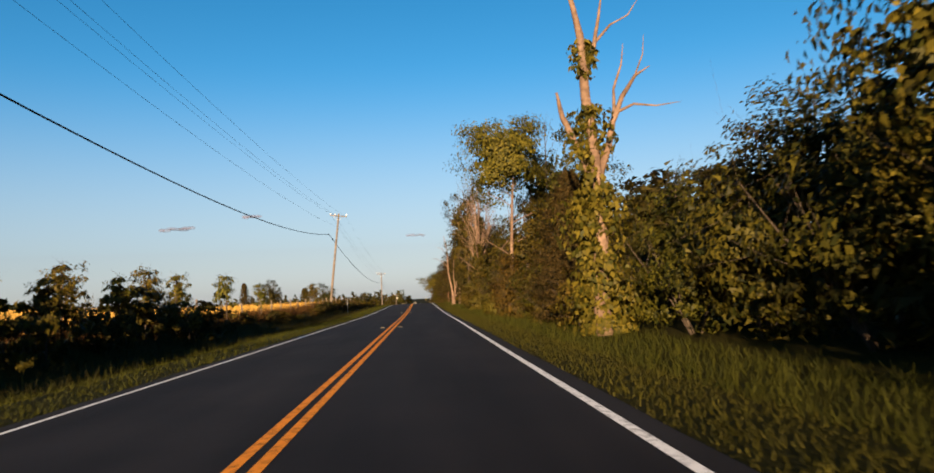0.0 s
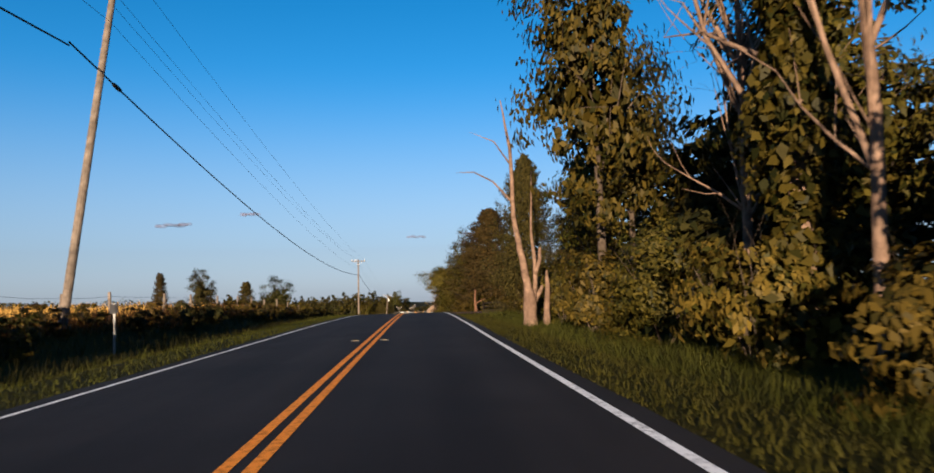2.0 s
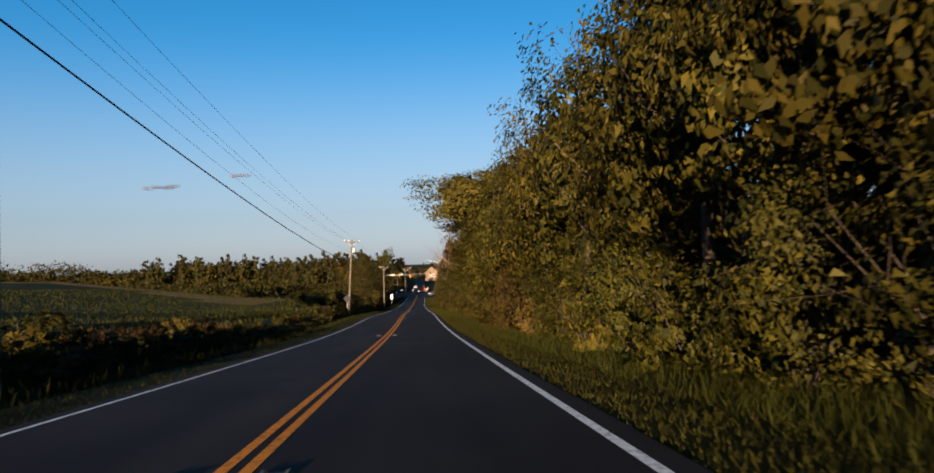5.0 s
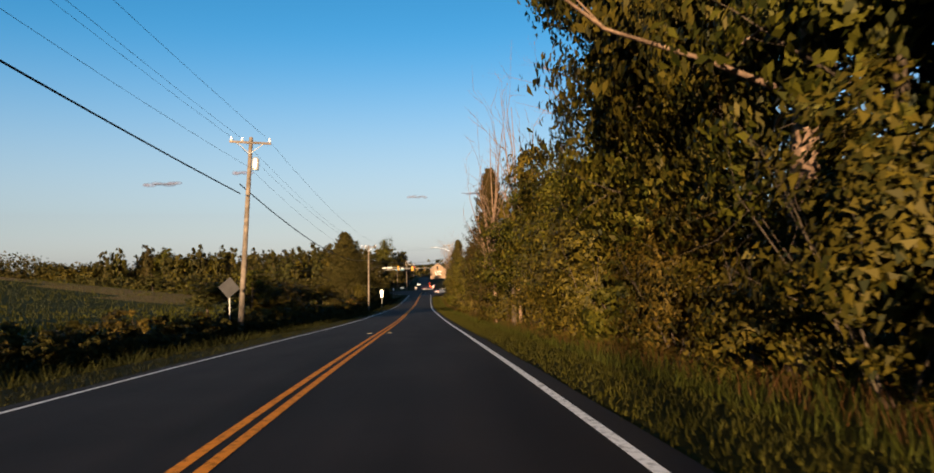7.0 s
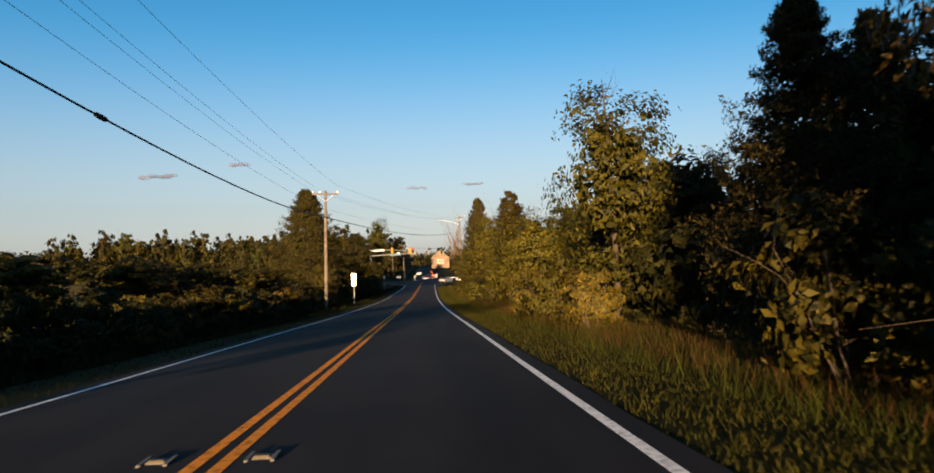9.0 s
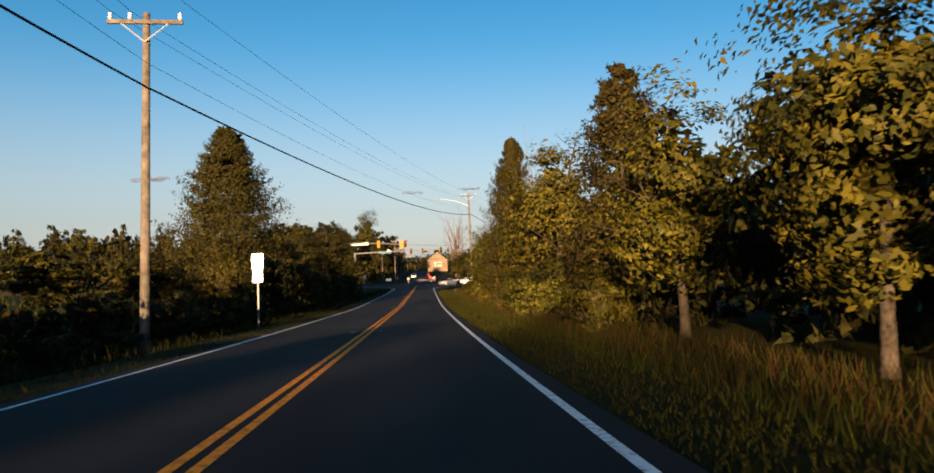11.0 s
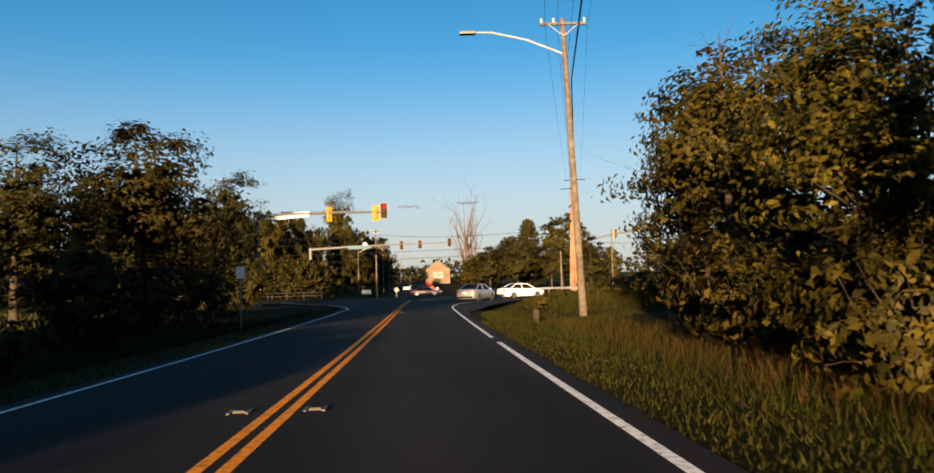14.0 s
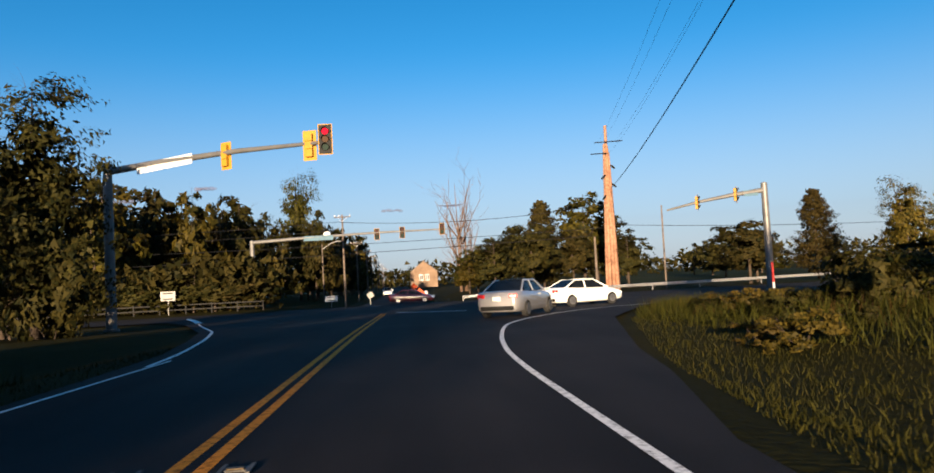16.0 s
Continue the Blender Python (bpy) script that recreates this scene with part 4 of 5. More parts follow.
# ---- broken and forked dead trunks that stand alone
def snag(y, u, name, label, tubes, stub_mat):
    root = tagged(new(name), label, "tree", "dead trees")
    x = xr(y) + u
    root.matrix_basis = pose(x, y, ground_z(x, y) - 0.08, 0, 0, 0)
    for i, (pts, rad) in enumerate(tubes):
        bm = bmesh.new()
        fine_p, fine_r = [], []
        for k in range(len(pts) - 1):
            for s in range(4):
                t = s / 4
                p = Vector(pts[k]).lerp(Vector(pts[k + 1]), t)
                w = noise.noise_vector((p.x * 2 + i, p.y * 2, p.z * 1.3)) * rad[k] * 0.35
                fine_p.append(p + Vector((w.x, w.y, 0)))
                fine_r.append((rad[k] * (1 - t) + rad[k + 1] * t) * (1 + 0.16 * noise.noise((i, p.z * 2.1, 3))))
        fine_p.append(Vector(pts[-1]))
        fine_r.append(rad[-1])
        tube(bm, fine_p, fine_r, 9)
        part("trunk" if i == 0 else "limb", bm, stub_mat, root, smooth=True)
    return root


snag(105.6, 5.7, "dead_tree", "pale dead tree with a swollen base and forked bare limbs", [
    ([(0, 0, 0), (0.02, 0, 0.5), (0.05, 0, 1.0), (-0.02, 0, 1.8), (-0.3, 0.1, 3.2), (-0.5, 0.2, 4.6), (-0.55, 0.3, 7.5), (-0.9, 0.2, 9.5)], [0.30, 0.27, 0.29, 0.17, 0.13, 0.10, 0.07, 0.02]),
    ([(0.1, 0, 0.9), (0.28, 0.1, 1.6), (0.3, 0.1, 2.6), (0.18, 0.1, 4.0), (0.3, 0.2, 6.5)], [0.16, 0.10, 0.085, 0.055, 0.02]),
    ([(0.3, 0.1, 2.2), (0.5, 0.05, 2.8), (0.52, 0.0, 3.3)], [0.1, 0.08, 0.06]),
    ([(0.15, 0.2, 1.0), (0.5, 0.3, 1.5), (0.62, 0.3, 1.75)], [0.12, 0.1, 0.05]),
    ([(-0.52, 0.25, 5.2), (-1.3, 0.3, 6.1), (-2.1, 0.2, 6.5), (-2.8, 0.3, 6.5)], [0.05, 0.035, 0.02, 0.006]),
    ([(-0.55, 0.3, 6.8), (-1.2, 0.4, 7.8), (-2.2, 0.3, 8.2)], [0.04, 0.025, 0.006])], PALE_BARK)
ivy = snag(24.0, 6.9, "dead_tree", "tall dead tree wrapped in green vine, bare grey limbs above", [
    ([(0, 0, 0), (0.05, 0, 2), (0.1, 0, 4.2), (0.02, 0, 6.2), (-0.1, 0, 8), (-0.15, 0, 9.6), (-0.5, 0.1, 11.6), (-0.7, 0.1, 13)], [0.3, 0.24, 0.2, 0.18, 0.15, 0.12, 0.06, 0.02]),
    ([(0, 0, 4.8), (-0.45, 0.1, 6.0), (-0.85, 0.1, 7.0), (-1.0, 0.1, 7.8)], [0.12, 0.11, 0.09, 0.04]),
    ([(0.05, 0, 4.6), (0.45, 0, 5.8), (0.75, 0.1, 6.8), (1.1, 0.1, 7.6), (1.6, 0.2, 8.3), (2.1, 0.2, 8.6)], [0.14, 0.12, 0.10, 0.08, 0.05, 0.015]),
    ([(0.9, 0.1, 7.1), (1.4, -0.1, 7.3), (2.1, -0.2, 7.2), (2.9, -0.2, 7.3)], [0.05, 0.04, 0.025, 0.008]),
    ([(0.8, 0.1, 6.9), (0.9, 0.3, 7.9), (1.2, 0.3, 8.7), (1.3, 0.3, 9.4)], [0.06, 0.045, 0.03, 0.008]),
    ([(-0.1, 0, 8.2), (0.3, 0.1, 9.3), (0.5, 0.1, 10.2), (0.7, 0.1, 11.2)], [0.1, 0.07, 0.05, 0.015]),
    ([(0.35, 0.1, 9.4), (0.9, 0.2, 10.0), (1.5, 0.2, 10.3), (1.9, 0.2, 10.9)], [0.05, 0.035, 0.025, 0.008]),
    ([(-0.3, 0, 10.6), (-0.8, 0.2, 11.6), (-1.2, 0.2, 12.6)], [0.05, 0.03, 0.008]),
    ([(1.6, 0.2, 8.3), (1.9, 0.2, 9.0), (2.0, 0.3, 9.7)], [0.03, 0.02, 0.006])], PALE_BARK)
rng = np.random.default_rng(77)
hang = []
for z0, z1, wide_, n_ in ((0.2, 4.6, 1.5, 2600), (3.8, 7.2, 0.95, 1500), (8.2, 9.4, 0.5, 360)):
    zz = rng.uniform(z0, z1, n_)
    aa = rng.uniform(0, math.tau, n_)
    rad_ = wide_ * (0.55 + 0.45 * np.sin(zz * 2.3 + aa * 2)) * rng.uniform(0.25, 1.0, n_)
    hang.append(np.stack([np.cos(aa) * rad_ - 0.1, np.sin(aa) * rad_, zz], 1))
hang = np.concatenate(hang)
turned = unit(hang * np.array([1, 1, 0]) + rng.normal(size=hang.shape) * 0.4 + np.array([0, 0, 0.25]))
vine = new("vine", leaf_mesh("vine", hang, unit(rng.normal(size=hang.shape) * 0.5 + np.array([0, 0, -0.9])), rng.uniform(0.13, 0.26, len(hang)), 0.36, rng, LEAF_LIGHT, turned, 4))
vine.parent = ivy
vine["label"] = "green climbing vine"
snag(107.0, 6.6, "tree_stump", "broken pale stump among the shrubs", [([(0, 0, 0), (0.05, 0, 0.8), (0.12, 0, 1.8), (0.1, 0, 2.4)], [0.16, 0.13, 0.11, 0.04])], PALE_BARK)
RED_WOOD = soil("torn_orange_wood", ((0.065, 0.034, 0.02), (0.105, 0.056, 0.032)), fine=6, coarse=1.4)
snag(297.8, 7.3, "tree_stump", "thick broken trunk with torn orange wood", [([(0, 0, 0), (0, 0, 0.9), (0.03, 0, 1.8), (0.05, 0, 2.3)], [0.34, 0.28, 0.27, 0.2])], RED_WOOD)
snag(304.5, 7.4, "dead_tree", "snapped trunk with a forked orange break and bare twigs", [
    ([(0, 0, 0), (0, 0, 2.0), (-0.05, 0, 4.2), (-0.15, 0, 5.6)], [0.26, 0.22, 0.2, 0.13]), ([(0, 0, 4.2), (0.35, 0, 5.2)], [0.12, 0.03]),
    ([(-0.05, 0, 4.0), (-1.0, 0.2, 4.6), (-2.0, 0.3, 5.6)], [0.05, 0.03, 0.008]), ([(-0.05, 0, 3.8), (-1.1, -0.2, 4.2), (-2.2, -0.1, 4.9)], [0.05, 0.03, 0.008])], RED_WOOD)
snag(398.2, 7.2, "tree_stump", "torn cedar trunk with peeling orange bark", [([(0, 0, 0), (0.02, 0, 0.8), (0.05, 0.05, 1.6), (-0.1, 0.1, 2.6)], [0.3, 0.24, 0.2, 0.08]), ([(0.05, 0, 0.9), (0.4, 0, 1.6), (0.5, 0, 2.3)], [0.1, 0.06, 0.02])], RED_WOOD)
snag(149.8, 6.7, "dead_tree", "bare leaning cedar trunk with a broken limb", [([(0, 0, 0), (0.02, 0, 0.6), (-0.04, 0.1, 1.2), (0.05, 0.8, 2.4)], [0.2, 0.15, 0.13, 0.08]), ([(0, 0.05, 1.05), (0.45, 0.0, 1.3), (0.95, 0.0, 1.55)], [0.07, 0.045, 0.02])], RED_WOOD)


# ---- the gravel pull-in and its board fence
def sheet(name, label, category, inside, y0, y1, x0, x1, lift, mat, step=0.8):
    """A patch that follows the ground, with an uneven edge."""
    bm = bmesh.new()
    ny, nxx = int((y1 - y0) / step) + 1, int((x1 - x0) / step) + 1
    grid = {}
    for j in range(ny):
        for i in range(nxx):
            x, y = x0 + i * step, y0 + j * step
            if inside(x - xr(y) + 0.5 * noise.noise((x * 0.8, y * 0.8, 4)), y + 0.5 * noise.noise((x * 0.8, y * 0.8, 9))):
                grid[i, j] = bm.verts.new((x, y, ground_z(x, y) + lift))
    for (i, j) in list(grid):
        q = [(i, j), (i + 1, j), (i + 1, j + 1), (i, j + 1)]
        if all(k in grid for k in q):
            bm.faces.new([grid[k] for k in q])
    return tagged(part(name, bm, mat, smooth=True), label, category, kind="structure")


sheet("gravel_drive", "brown gravel pull-in beside the road", "driveway", lambda u, y: 2.4 < u and (y > 121 + 0.10 * max(0, u - 3) ** 1.5 and y < 144.5 - 0.05 * (u - 3) if u < 13 else 134 < y < 144), 118, 152, 1.8, 46, 0.035, GRAVEL)
DARK_WOOD = soil("dark_board", ((0.006, 0.0045, 0.004), (0.011, 0.009, 0.007)), fine=8, coarse=1.0)
fence = tagged(new("board_fence"), "low dark board fence at the back of the pull-in", "fence")
FA, FB = Vector((7.2, 151.2, 0)), Vector((14.3, 153.0, 0))
for i in range(5):
    p = FA.lerp(FB, i / 4)
    bm = bmesh.new()
    box(bm, (p.x, p.y, ground_z(p.x, p.y) + 0.6), (0.13, 0.13, 1.3), bevel=0.012)
    part("post", bm, DARK_WOOD, fence)
ang = math.atan2(FB.y - FA.y, FB.x - FA.x)
for k, hz in enumerate((0.35, 0.72, 1.08)):
    for i in range(4):
        a, b = FA.lerp(FB, i / 4), FA.lerp(FB, (i + 1) / 4)
        c = (a + b) / 2
        za, zb = ground_z(a.x, a.y), ground_z(b.x, b.y)
        bm = bmesh.new()
        box(bm, (c.x, c.y - 0.09, (za + zb) / 2 + hz), ((b - a).length - 0.02, 0.03, 0.17), Matrix.Rotation(ang, 4, "Z") @ Matrix.Rotation(-math.atan2(zb - za, (b - a).length), 4, "Y"))
        part("board", bm, DARK_WOOD, fence)

# ---- posts and wire along the ripe field
POST_WOOD = soil("grey_post_wood", ((0.075, 0.06, 0.048), (0.12, 0.098, 0.078)), fine=7, coarse=1.0)
rp = random.Random(9)
prev = None
py = 41.0
field_fence = tagged(new("wire_fence"), "weathered wooden posts with sagging wire beside the field", "fence")
while py < 196:
    u = -11.5 + rp.uniform(-0.1, 0.1)
    x = xr(py) + u
    z = ground_z(x, py)
    h = rp.uniform(1.05, 1.3)
    bm = bmesh.new()
    lx, ly = rp.uniform(-0.05, 0.05), rp.uniform(-0.05, 0.05)
    tube(bm, [(x, py, z - 0.05), (x + lx * 0.5, py + ly, z + h * 0.5), (x + lx, py + ly * 2, z + h)], [0.075, 0.07, 0.062], 7)
    part("post", bm, POST_WOOD, field_fence)
    top = Vector((x, py, z + h * 0.85))
    if prev:
        for d in (0, 0.35):
            bm = bmesh.new()
            tube(bm, [prev - Vector((0, 0, d)), (prev + top) / 2 - Vector((0, 0, d + 0.04)), top - Vector((0, 0, d))], [0.006] * 3, 3, False)
            part("wire", bm, WIRE, field_fence)
    prev = top
    py += rp.uniform(4.4, 6.4)

# ---- raised pavement markers in pairs by the centre lines
CAST = plain("marker_casting", (0.04, 0.038, 0.036), 0.7, 0.1, 0.3, 20)
marker = None
for my in (1.3, 32.3, 63.9, 93.5, 124.6, 155.7, 186, 216, 246, 275.5, 305.5, 335, 365, 394.5, 424.2, 454):
    for s in (-0.36, 0.36):
        m = pose(xr(my) + s, my, zr(my) + 0.001, 0, 0, 0)
        if marker is None:
            marker = tagged(new("road_marker"), "low metal road marker with a small reflector", "road marker", "pairs of road markers")
            bm = bmesh.new()
            for sx in (-0.09, 0.09):
                box(bm, (sx, 0, 0.008), (0.03, 0.26, 0.016), bevel=0.004)
            box(bm, (0, 0, 0.006), (0.16, 0.12, 0.012), bevel=0.003)
            part("casting", bm, CAST, marker)
            bm = bmesh.new()
            box(bm, (0, -0.02, 0.016), (0.11, 0.06, 0.014), bevel=0.004)
            part("reflector", bm, plain("amber_reflector", (0.05, 0.035, 0.014), 0.5), marker)
            marker.matrix_basis = m
        else:
            copy_thing(marker, m)


# ---- the crossing
def lerp_table(tab, v):
    for (a, b), (c, d) in zip(tab, tab[1:]):
        if v <= c:
            return b + (d - b) * max(0, v - a) / (c - a)
    return tab[-1][1]


R_EDGE = [(448, 3.3), (453.9, 3.65), (457.8, 4.55), (461, 5.1), (471.8, 7.6), (480, 10.8), (487.8, 14.5), (490, 24), (491.5, 44), (493, 120)]
L_EDGE = [(458, -3.3), (462, -3.5), (466, -3.8), (471.5, -4.8), (478.5, -6.3), (489, -9.6), (494, -11.2), (503, -15), (506, -60), (508, -120)]
bm = bmesh.new()
rows = []
yy = [444 + i * 1.0 for i in range(82)]
for y in yy:
    a, b = lerp_table(L_EDGE, y), lerp_table(R_EDGE, y)
    cols = [a, max(a, -60) * 0.6 + a * 0.4, -8 if a < -9 else a * 0.7, -3.3, 0, 3.3, 8 if b > 9 else b * 0.9 + 0.33, b * 0.5 + min(b, 60) * 0.5 if b > 20 else b * 0.95 + 0.165, b]
    rows.append([bm.verts.new((xr(y) + u, y, zr(y) - 0.032)) for u in sorted(cols)])
for r0, r1 in zip(rows, rows[1:]):
    for i in range(len(r0) - 1):
        bm.faces.new((r0[i], r0[i + 1], r1[i + 1], r1[i]))
bmesh.ops.dissolve_degenerate(bm, dist=0.0005, edges=bm.edges)
tagged(part("crossing", bm, ASPHALT), "wide worn asphalt crossing of two roads", "road", kind="structure")


def painted(name, label, pts, w, mat, lift=-0.026):
    """A painted line through points (distance from the middle, distance along)."""
    P = []
    for (a, b), (c, d) in zip(pts, pts[1:]):
        n = max(1, int(math.hypot(c - a, d - b) / 0.8))
        P += [(a + (c - a) * i / n, b + (d - b) * i / n) for i in range(n)]
    P.append(pts[-1])
    P = [Vector((sum(q[0] for q in P[max(0, i - 2):i + 3]) / len(P[max(0, i - 2):i + 3]), sum(q[1] for q in P[max(0, i - 2):i + 3]) / len(P[max(0, i - 2):i + 3]))) for i in range(len(P))]
    vs, fs = [], []
    for i, p in enumerate(P):
        d = (P[min(i + 1, len(P) - 1)] - P[max(i - 1, 0)]).normalized()
        n = Vector((-d.y, d.x)) * w / 2
        for q in (p + n, p - n):
            vs.append((xr(q.y) + q.x, q.y, zr(q.y) + lift))
    for i in range(len(P) - 1):
        fs.append((2 * i, 2 * i + 1, 2 * i + 3, 2 * i + 2))
    return tagged(raw(name, vs, fs, mat), label, "road line", "crossing lines", "structure")


tagged(ribbon("edge_line", 2.96, 3.05, 434.6, 458.5, 0.004, WHITE_PAINT), "thin worn white edge line", "road line", "edge lines", "structure")
painted("edge_line", "white edge line curving into the side road", [(3.01, 457.5), (3.0, 460), (3.2, 463.5), (3.75, 468), (4.35, 471.5), (5.8, 475.5), (8.0, 480), (10.5, 483), (16, 486), (30, 488.5)], 0.09, WHITE_PAINT, -0.018)
painted("edge_line", "white edge line curving into the side road", [(-3.02, 462), (-3.3, 465.5), (-4.3, 471.5), (-5.8, 478.5), (-9.0, 489), (-10.4, 494)], 0.1, WHITE_PAINT, -0.018)
painted("stop_line", "white stop line across the lane", [(0.0, 494.4), (1.5, 492.8), (3.2, 490.6), (4.9, 488.6)], 0.4, WHITE_PAINT, 0.006)
painted("stop_line", "white stop line of the side road", [(-10.6, 495), (-13.0, 503), (-16.0, 512)], 0.4, WHITE_PAINT)
painted("stop_line", "white stop line on the far side", [(-3.2, 521.5), (-0.2, 522.5)], 0.4, WHITE_PAINT)

YELLOW = plain("signal_yellow", (0.25, 0.13, 0.009), 0.5, 0.0, 0.12, 4)
BLACK = plain("matt_black", (0.006, 0.006, 0.006), 0.6)
GREYP = plain("painted_grey_steel", (0.08, 0.08, 0.08), 0.5, 0.1, 0.2, 2)
WHITE = plain("white_sign_face", (0.42, 0.42, 0.42), 0.5, 0, 0.06, 2)
ALU = plain("bare_aluminium_sign", (0.36, 0.36, 0.36), 0.4, 0.35, 0.12, 3)
BLUE_SIGN = plain("pale_blue_sign_face", (0.04, 0.085, 0.125), 0.5, 0, 0.1, 2)
RED_LAMP = glow("red_lamp", (1.0, 0.015, 0.03), 0.3)
DARK_RED = plain("unlit_red_lens", (0.03, 0.005, 0.004), 0.6)
DARK_AMBER = plain("unlit_amber_lens", (0.03, 0.014, 0.004), 0.6)
DARK_GREEN = plain("unlit_green_lens", (0.004, 0.014, 0.01), 0.6)


def signal_head(parent, at_, face, red=False):
    """A three-lamp head: yellow housing, black backplate, visors and lenses. face: degrees, 0 looks towards the coming car."""
    m = Matrix.Translation(at_) @ Matrix.Rotation(radians(face), 4, "Z")
    bm = bmesh.new()
    for k in (-1, 0, 1):
        box(bm, (0, 0.02, k * 0.34), (0.33, 0.2, 0.33), bevel=0.03)
    bmesh.ops.transform(bm, matrix=m, verts=bm.verts)
    head = part("signal_head", bm, YELLOW, parent)
    bm = bmesh.new()
    box(bm, (0, -0.085, 0), (0.54, 0.012, 1.24), bevel=0.004)
    bmesh.ops.transform(bm, matrix=m, verts=bm.verts)
    part("backplate", bm, BLACK, head)
    bm = bmesh.new()
    box(bm, (0, -0.072, 0), (0.605, 0.01, 1.305), bevel=0.004)
    bmesh.ops.transform(bm, matrix=m, verts=bm.verts)
    part("border", bm, YELLOW, head, "yellow reflective border")
    for k, mat in ((1, RED_LAMP if red else DARK_RED), (0, DARK_AMBER), (-1, DARK_GREEN)):
        bm = bmesh.new()
        bmesh.ops.create_cone(bm, cap_ends=True, segments=16, radius1=0.145, radius2=0.135, depth=0.03, matrix=Matrix.Translation((0, -0.112, k * 0.34)) @ Matrix.Rotation(radians(90), 4, "X"))
        bmesh.ops.transform(bm, matrix=m, verts=bm.verts)
        part("lens", bm, mat, head)
        bm = bmesh.new()
        ring = [[], []]
        for i in range(13):
            a = math.radians(-35 + 250 * i / 12)
            for j, yv in enumerate((-0.1, -0.31 + 0.08 * (1 - math.sin(a)))):
                ring[j].append(bm.verts.new((0.165 * math.cos(a), yv, k * 0.34 + 0.165 * math.sin(a))))
        for i in range(12):
            bm.faces.new((ring[0][i], ring[0][i + 1], ring[1][i + 1], ring[1][i]))
        bmesh.ops.transform(bm, matrix=m, verts=bm.verts)
        part("visor", bm, BLACK, head)
    return head


def mast(label, base, top_z, arm_from, arm_to, heads, sign=None):
    root = tagged(new("traffic_signal"), label, "traffic light", "traffic signals")
    z0 = ground_z(base[0], base[1])
    root.location = (base[0], base[1], z0)
    o = Vector(root.location)
    bm = bmesh.new()
    tube(bm, [(0, 0, 0), (0, 0, 0.12), (0, 0, 0.13), (0, 0, top_z - z0), (0, 0, top_z - z0 + 0.06)], [0.42, 0.42, 0.29, 0.24, 0.08], 14)
    part("pole", bm, GREYP, root)
    a, b = Vector(arm_from) - o, Vector(arm_to) - o
    bm = bmesh.new()
    tube(bm, [a, a.lerp(b, 0.3) + Vector((0, 0, 0.12)), a.lerp(b, 0.65) + Vector((0, 0, 0.14)), b], [0.2, 0.16, 0.12, 0.075], 10)
    part("arm", bm, GREYP, root)
    for t, face, red, dz in heads:
        signal_head(root, a.lerp(b, t) + Vector((0, 0, 0.1 + dz)), face, red)
    if sign:
        t0, t1, mat, hh = sign
        p, q = a.lerp(b, t0), a.lerp(b, t1)
        bm = bmesh.new()
        box(bm, (p + q) / 2 + Vector((0, -0.14, -0.02)), ((q - p).length, 0.02, hh), Matrix.Rotation(math.atan2(q.y - p.y, q.x - p.x), 4, "Z"), 0.004)
        part("name_sign", bm, mat, root, "long bright street-name sign")
    return root


mast("grey mast-arm signal with yellow heads, red lamp lit", (-14.4, 492.4), -5.1, (-14.35, 492.3, -5.55), (-1.7, 481.9, -6.25), [(0.6, 150, False, -0.1), (0.94, 165, False, -0.15), (1.0, -4, True, 0.0)], (0.17, 0.45, WHITE, 0.5))
mast("grey mast-arm signal with three yellow heads", (-15.4, 539), -6.8, (-15.3, 539, -7.0), (6.9, 537.5, -6.55), [(0.635, -3, False, -0.15), (0.765, -3, False, -0.15), (0.97, -3, False, -0.05)], (0.26, 0.41, BLUE_SIGN, 0.55))
mast("grey mast-arm signal seen from the side", (29.3, 506), -6.2, (29.2, 506, -6.75), (22.6, 509, -7.75), [(0.28, 70, False, 0.0), (0.68, 70, False, 0.0)], (0.06, 0.2, BLUE_SIGN, 0.45))
disc = bmesh.new()
bmesh.ops.create_uvsphere(disc, u_segments=14, v_segments=10, radius=0.42, matrix=Matrix.Translation((-6.9, 538.6, -6.55)) @ Matrix.Diagonal((1, 0.5, 1, 1)))
tagged(part("dome_sensor", disc, WHITE, smooth=True), "round white sensor housing on the mast arm", "sensor")


def lamp_arm(parent, a, b):
    bm = bmesh.new()
    a, b = Vector(a), Vector(b)
    tube(bm, [a, a.lerp(b, 0.4) + Vector((0, 0, 0.25)), a.lerp(b, 0.8) + Vector((0, 0, 0.2)), b], [0.05, 0.045, 0.04, 0.035], 8)
    part("lamp_arm", bm, ALU, parent, "bright aluminium lamp arm")
    bm = bmesh.new()
    box(bm, b + Vector((-0.3, 0, -0.02)), (0.75, 0.28, 0.14), bevel=0.05)
    part("lamp_head", bm, GREYP, parent)


r1 = [o for o in bpy.data.objects if o.name.startswith("utility_pole") and o.parent is None and o.location.y > 450][0]
lamp_arm(r1, (-0.1, 0, 12.3), (-4.2, -0.3, 13.3))
plain_pole = "bare wooden pole beside the crossing"
pole(545, -6.3, 11.6, cross=2.0, r=0.14, label="dark wooden pole with a crossarm beside the crossing")
pole(534, 22.4, 6.2, label=plain_pole, r=0.16)
pole(535, 30.6, 9.6, label=plain_pole, r=0.11)
pole(540, -37.4, 7.8, label="slim pale pole beyond the side road", r=0.1)
pole(550, -33.3, 9.6, label="slim pale pole beyond the side road", r=0.1)
lp = pole(560, -10.5, 8.3, label="slim lamp pole with a short arm", r=0.1)
lamp_arm(lp, (0.1, 0, 7.6), (2.6, -0.3, 8.6))
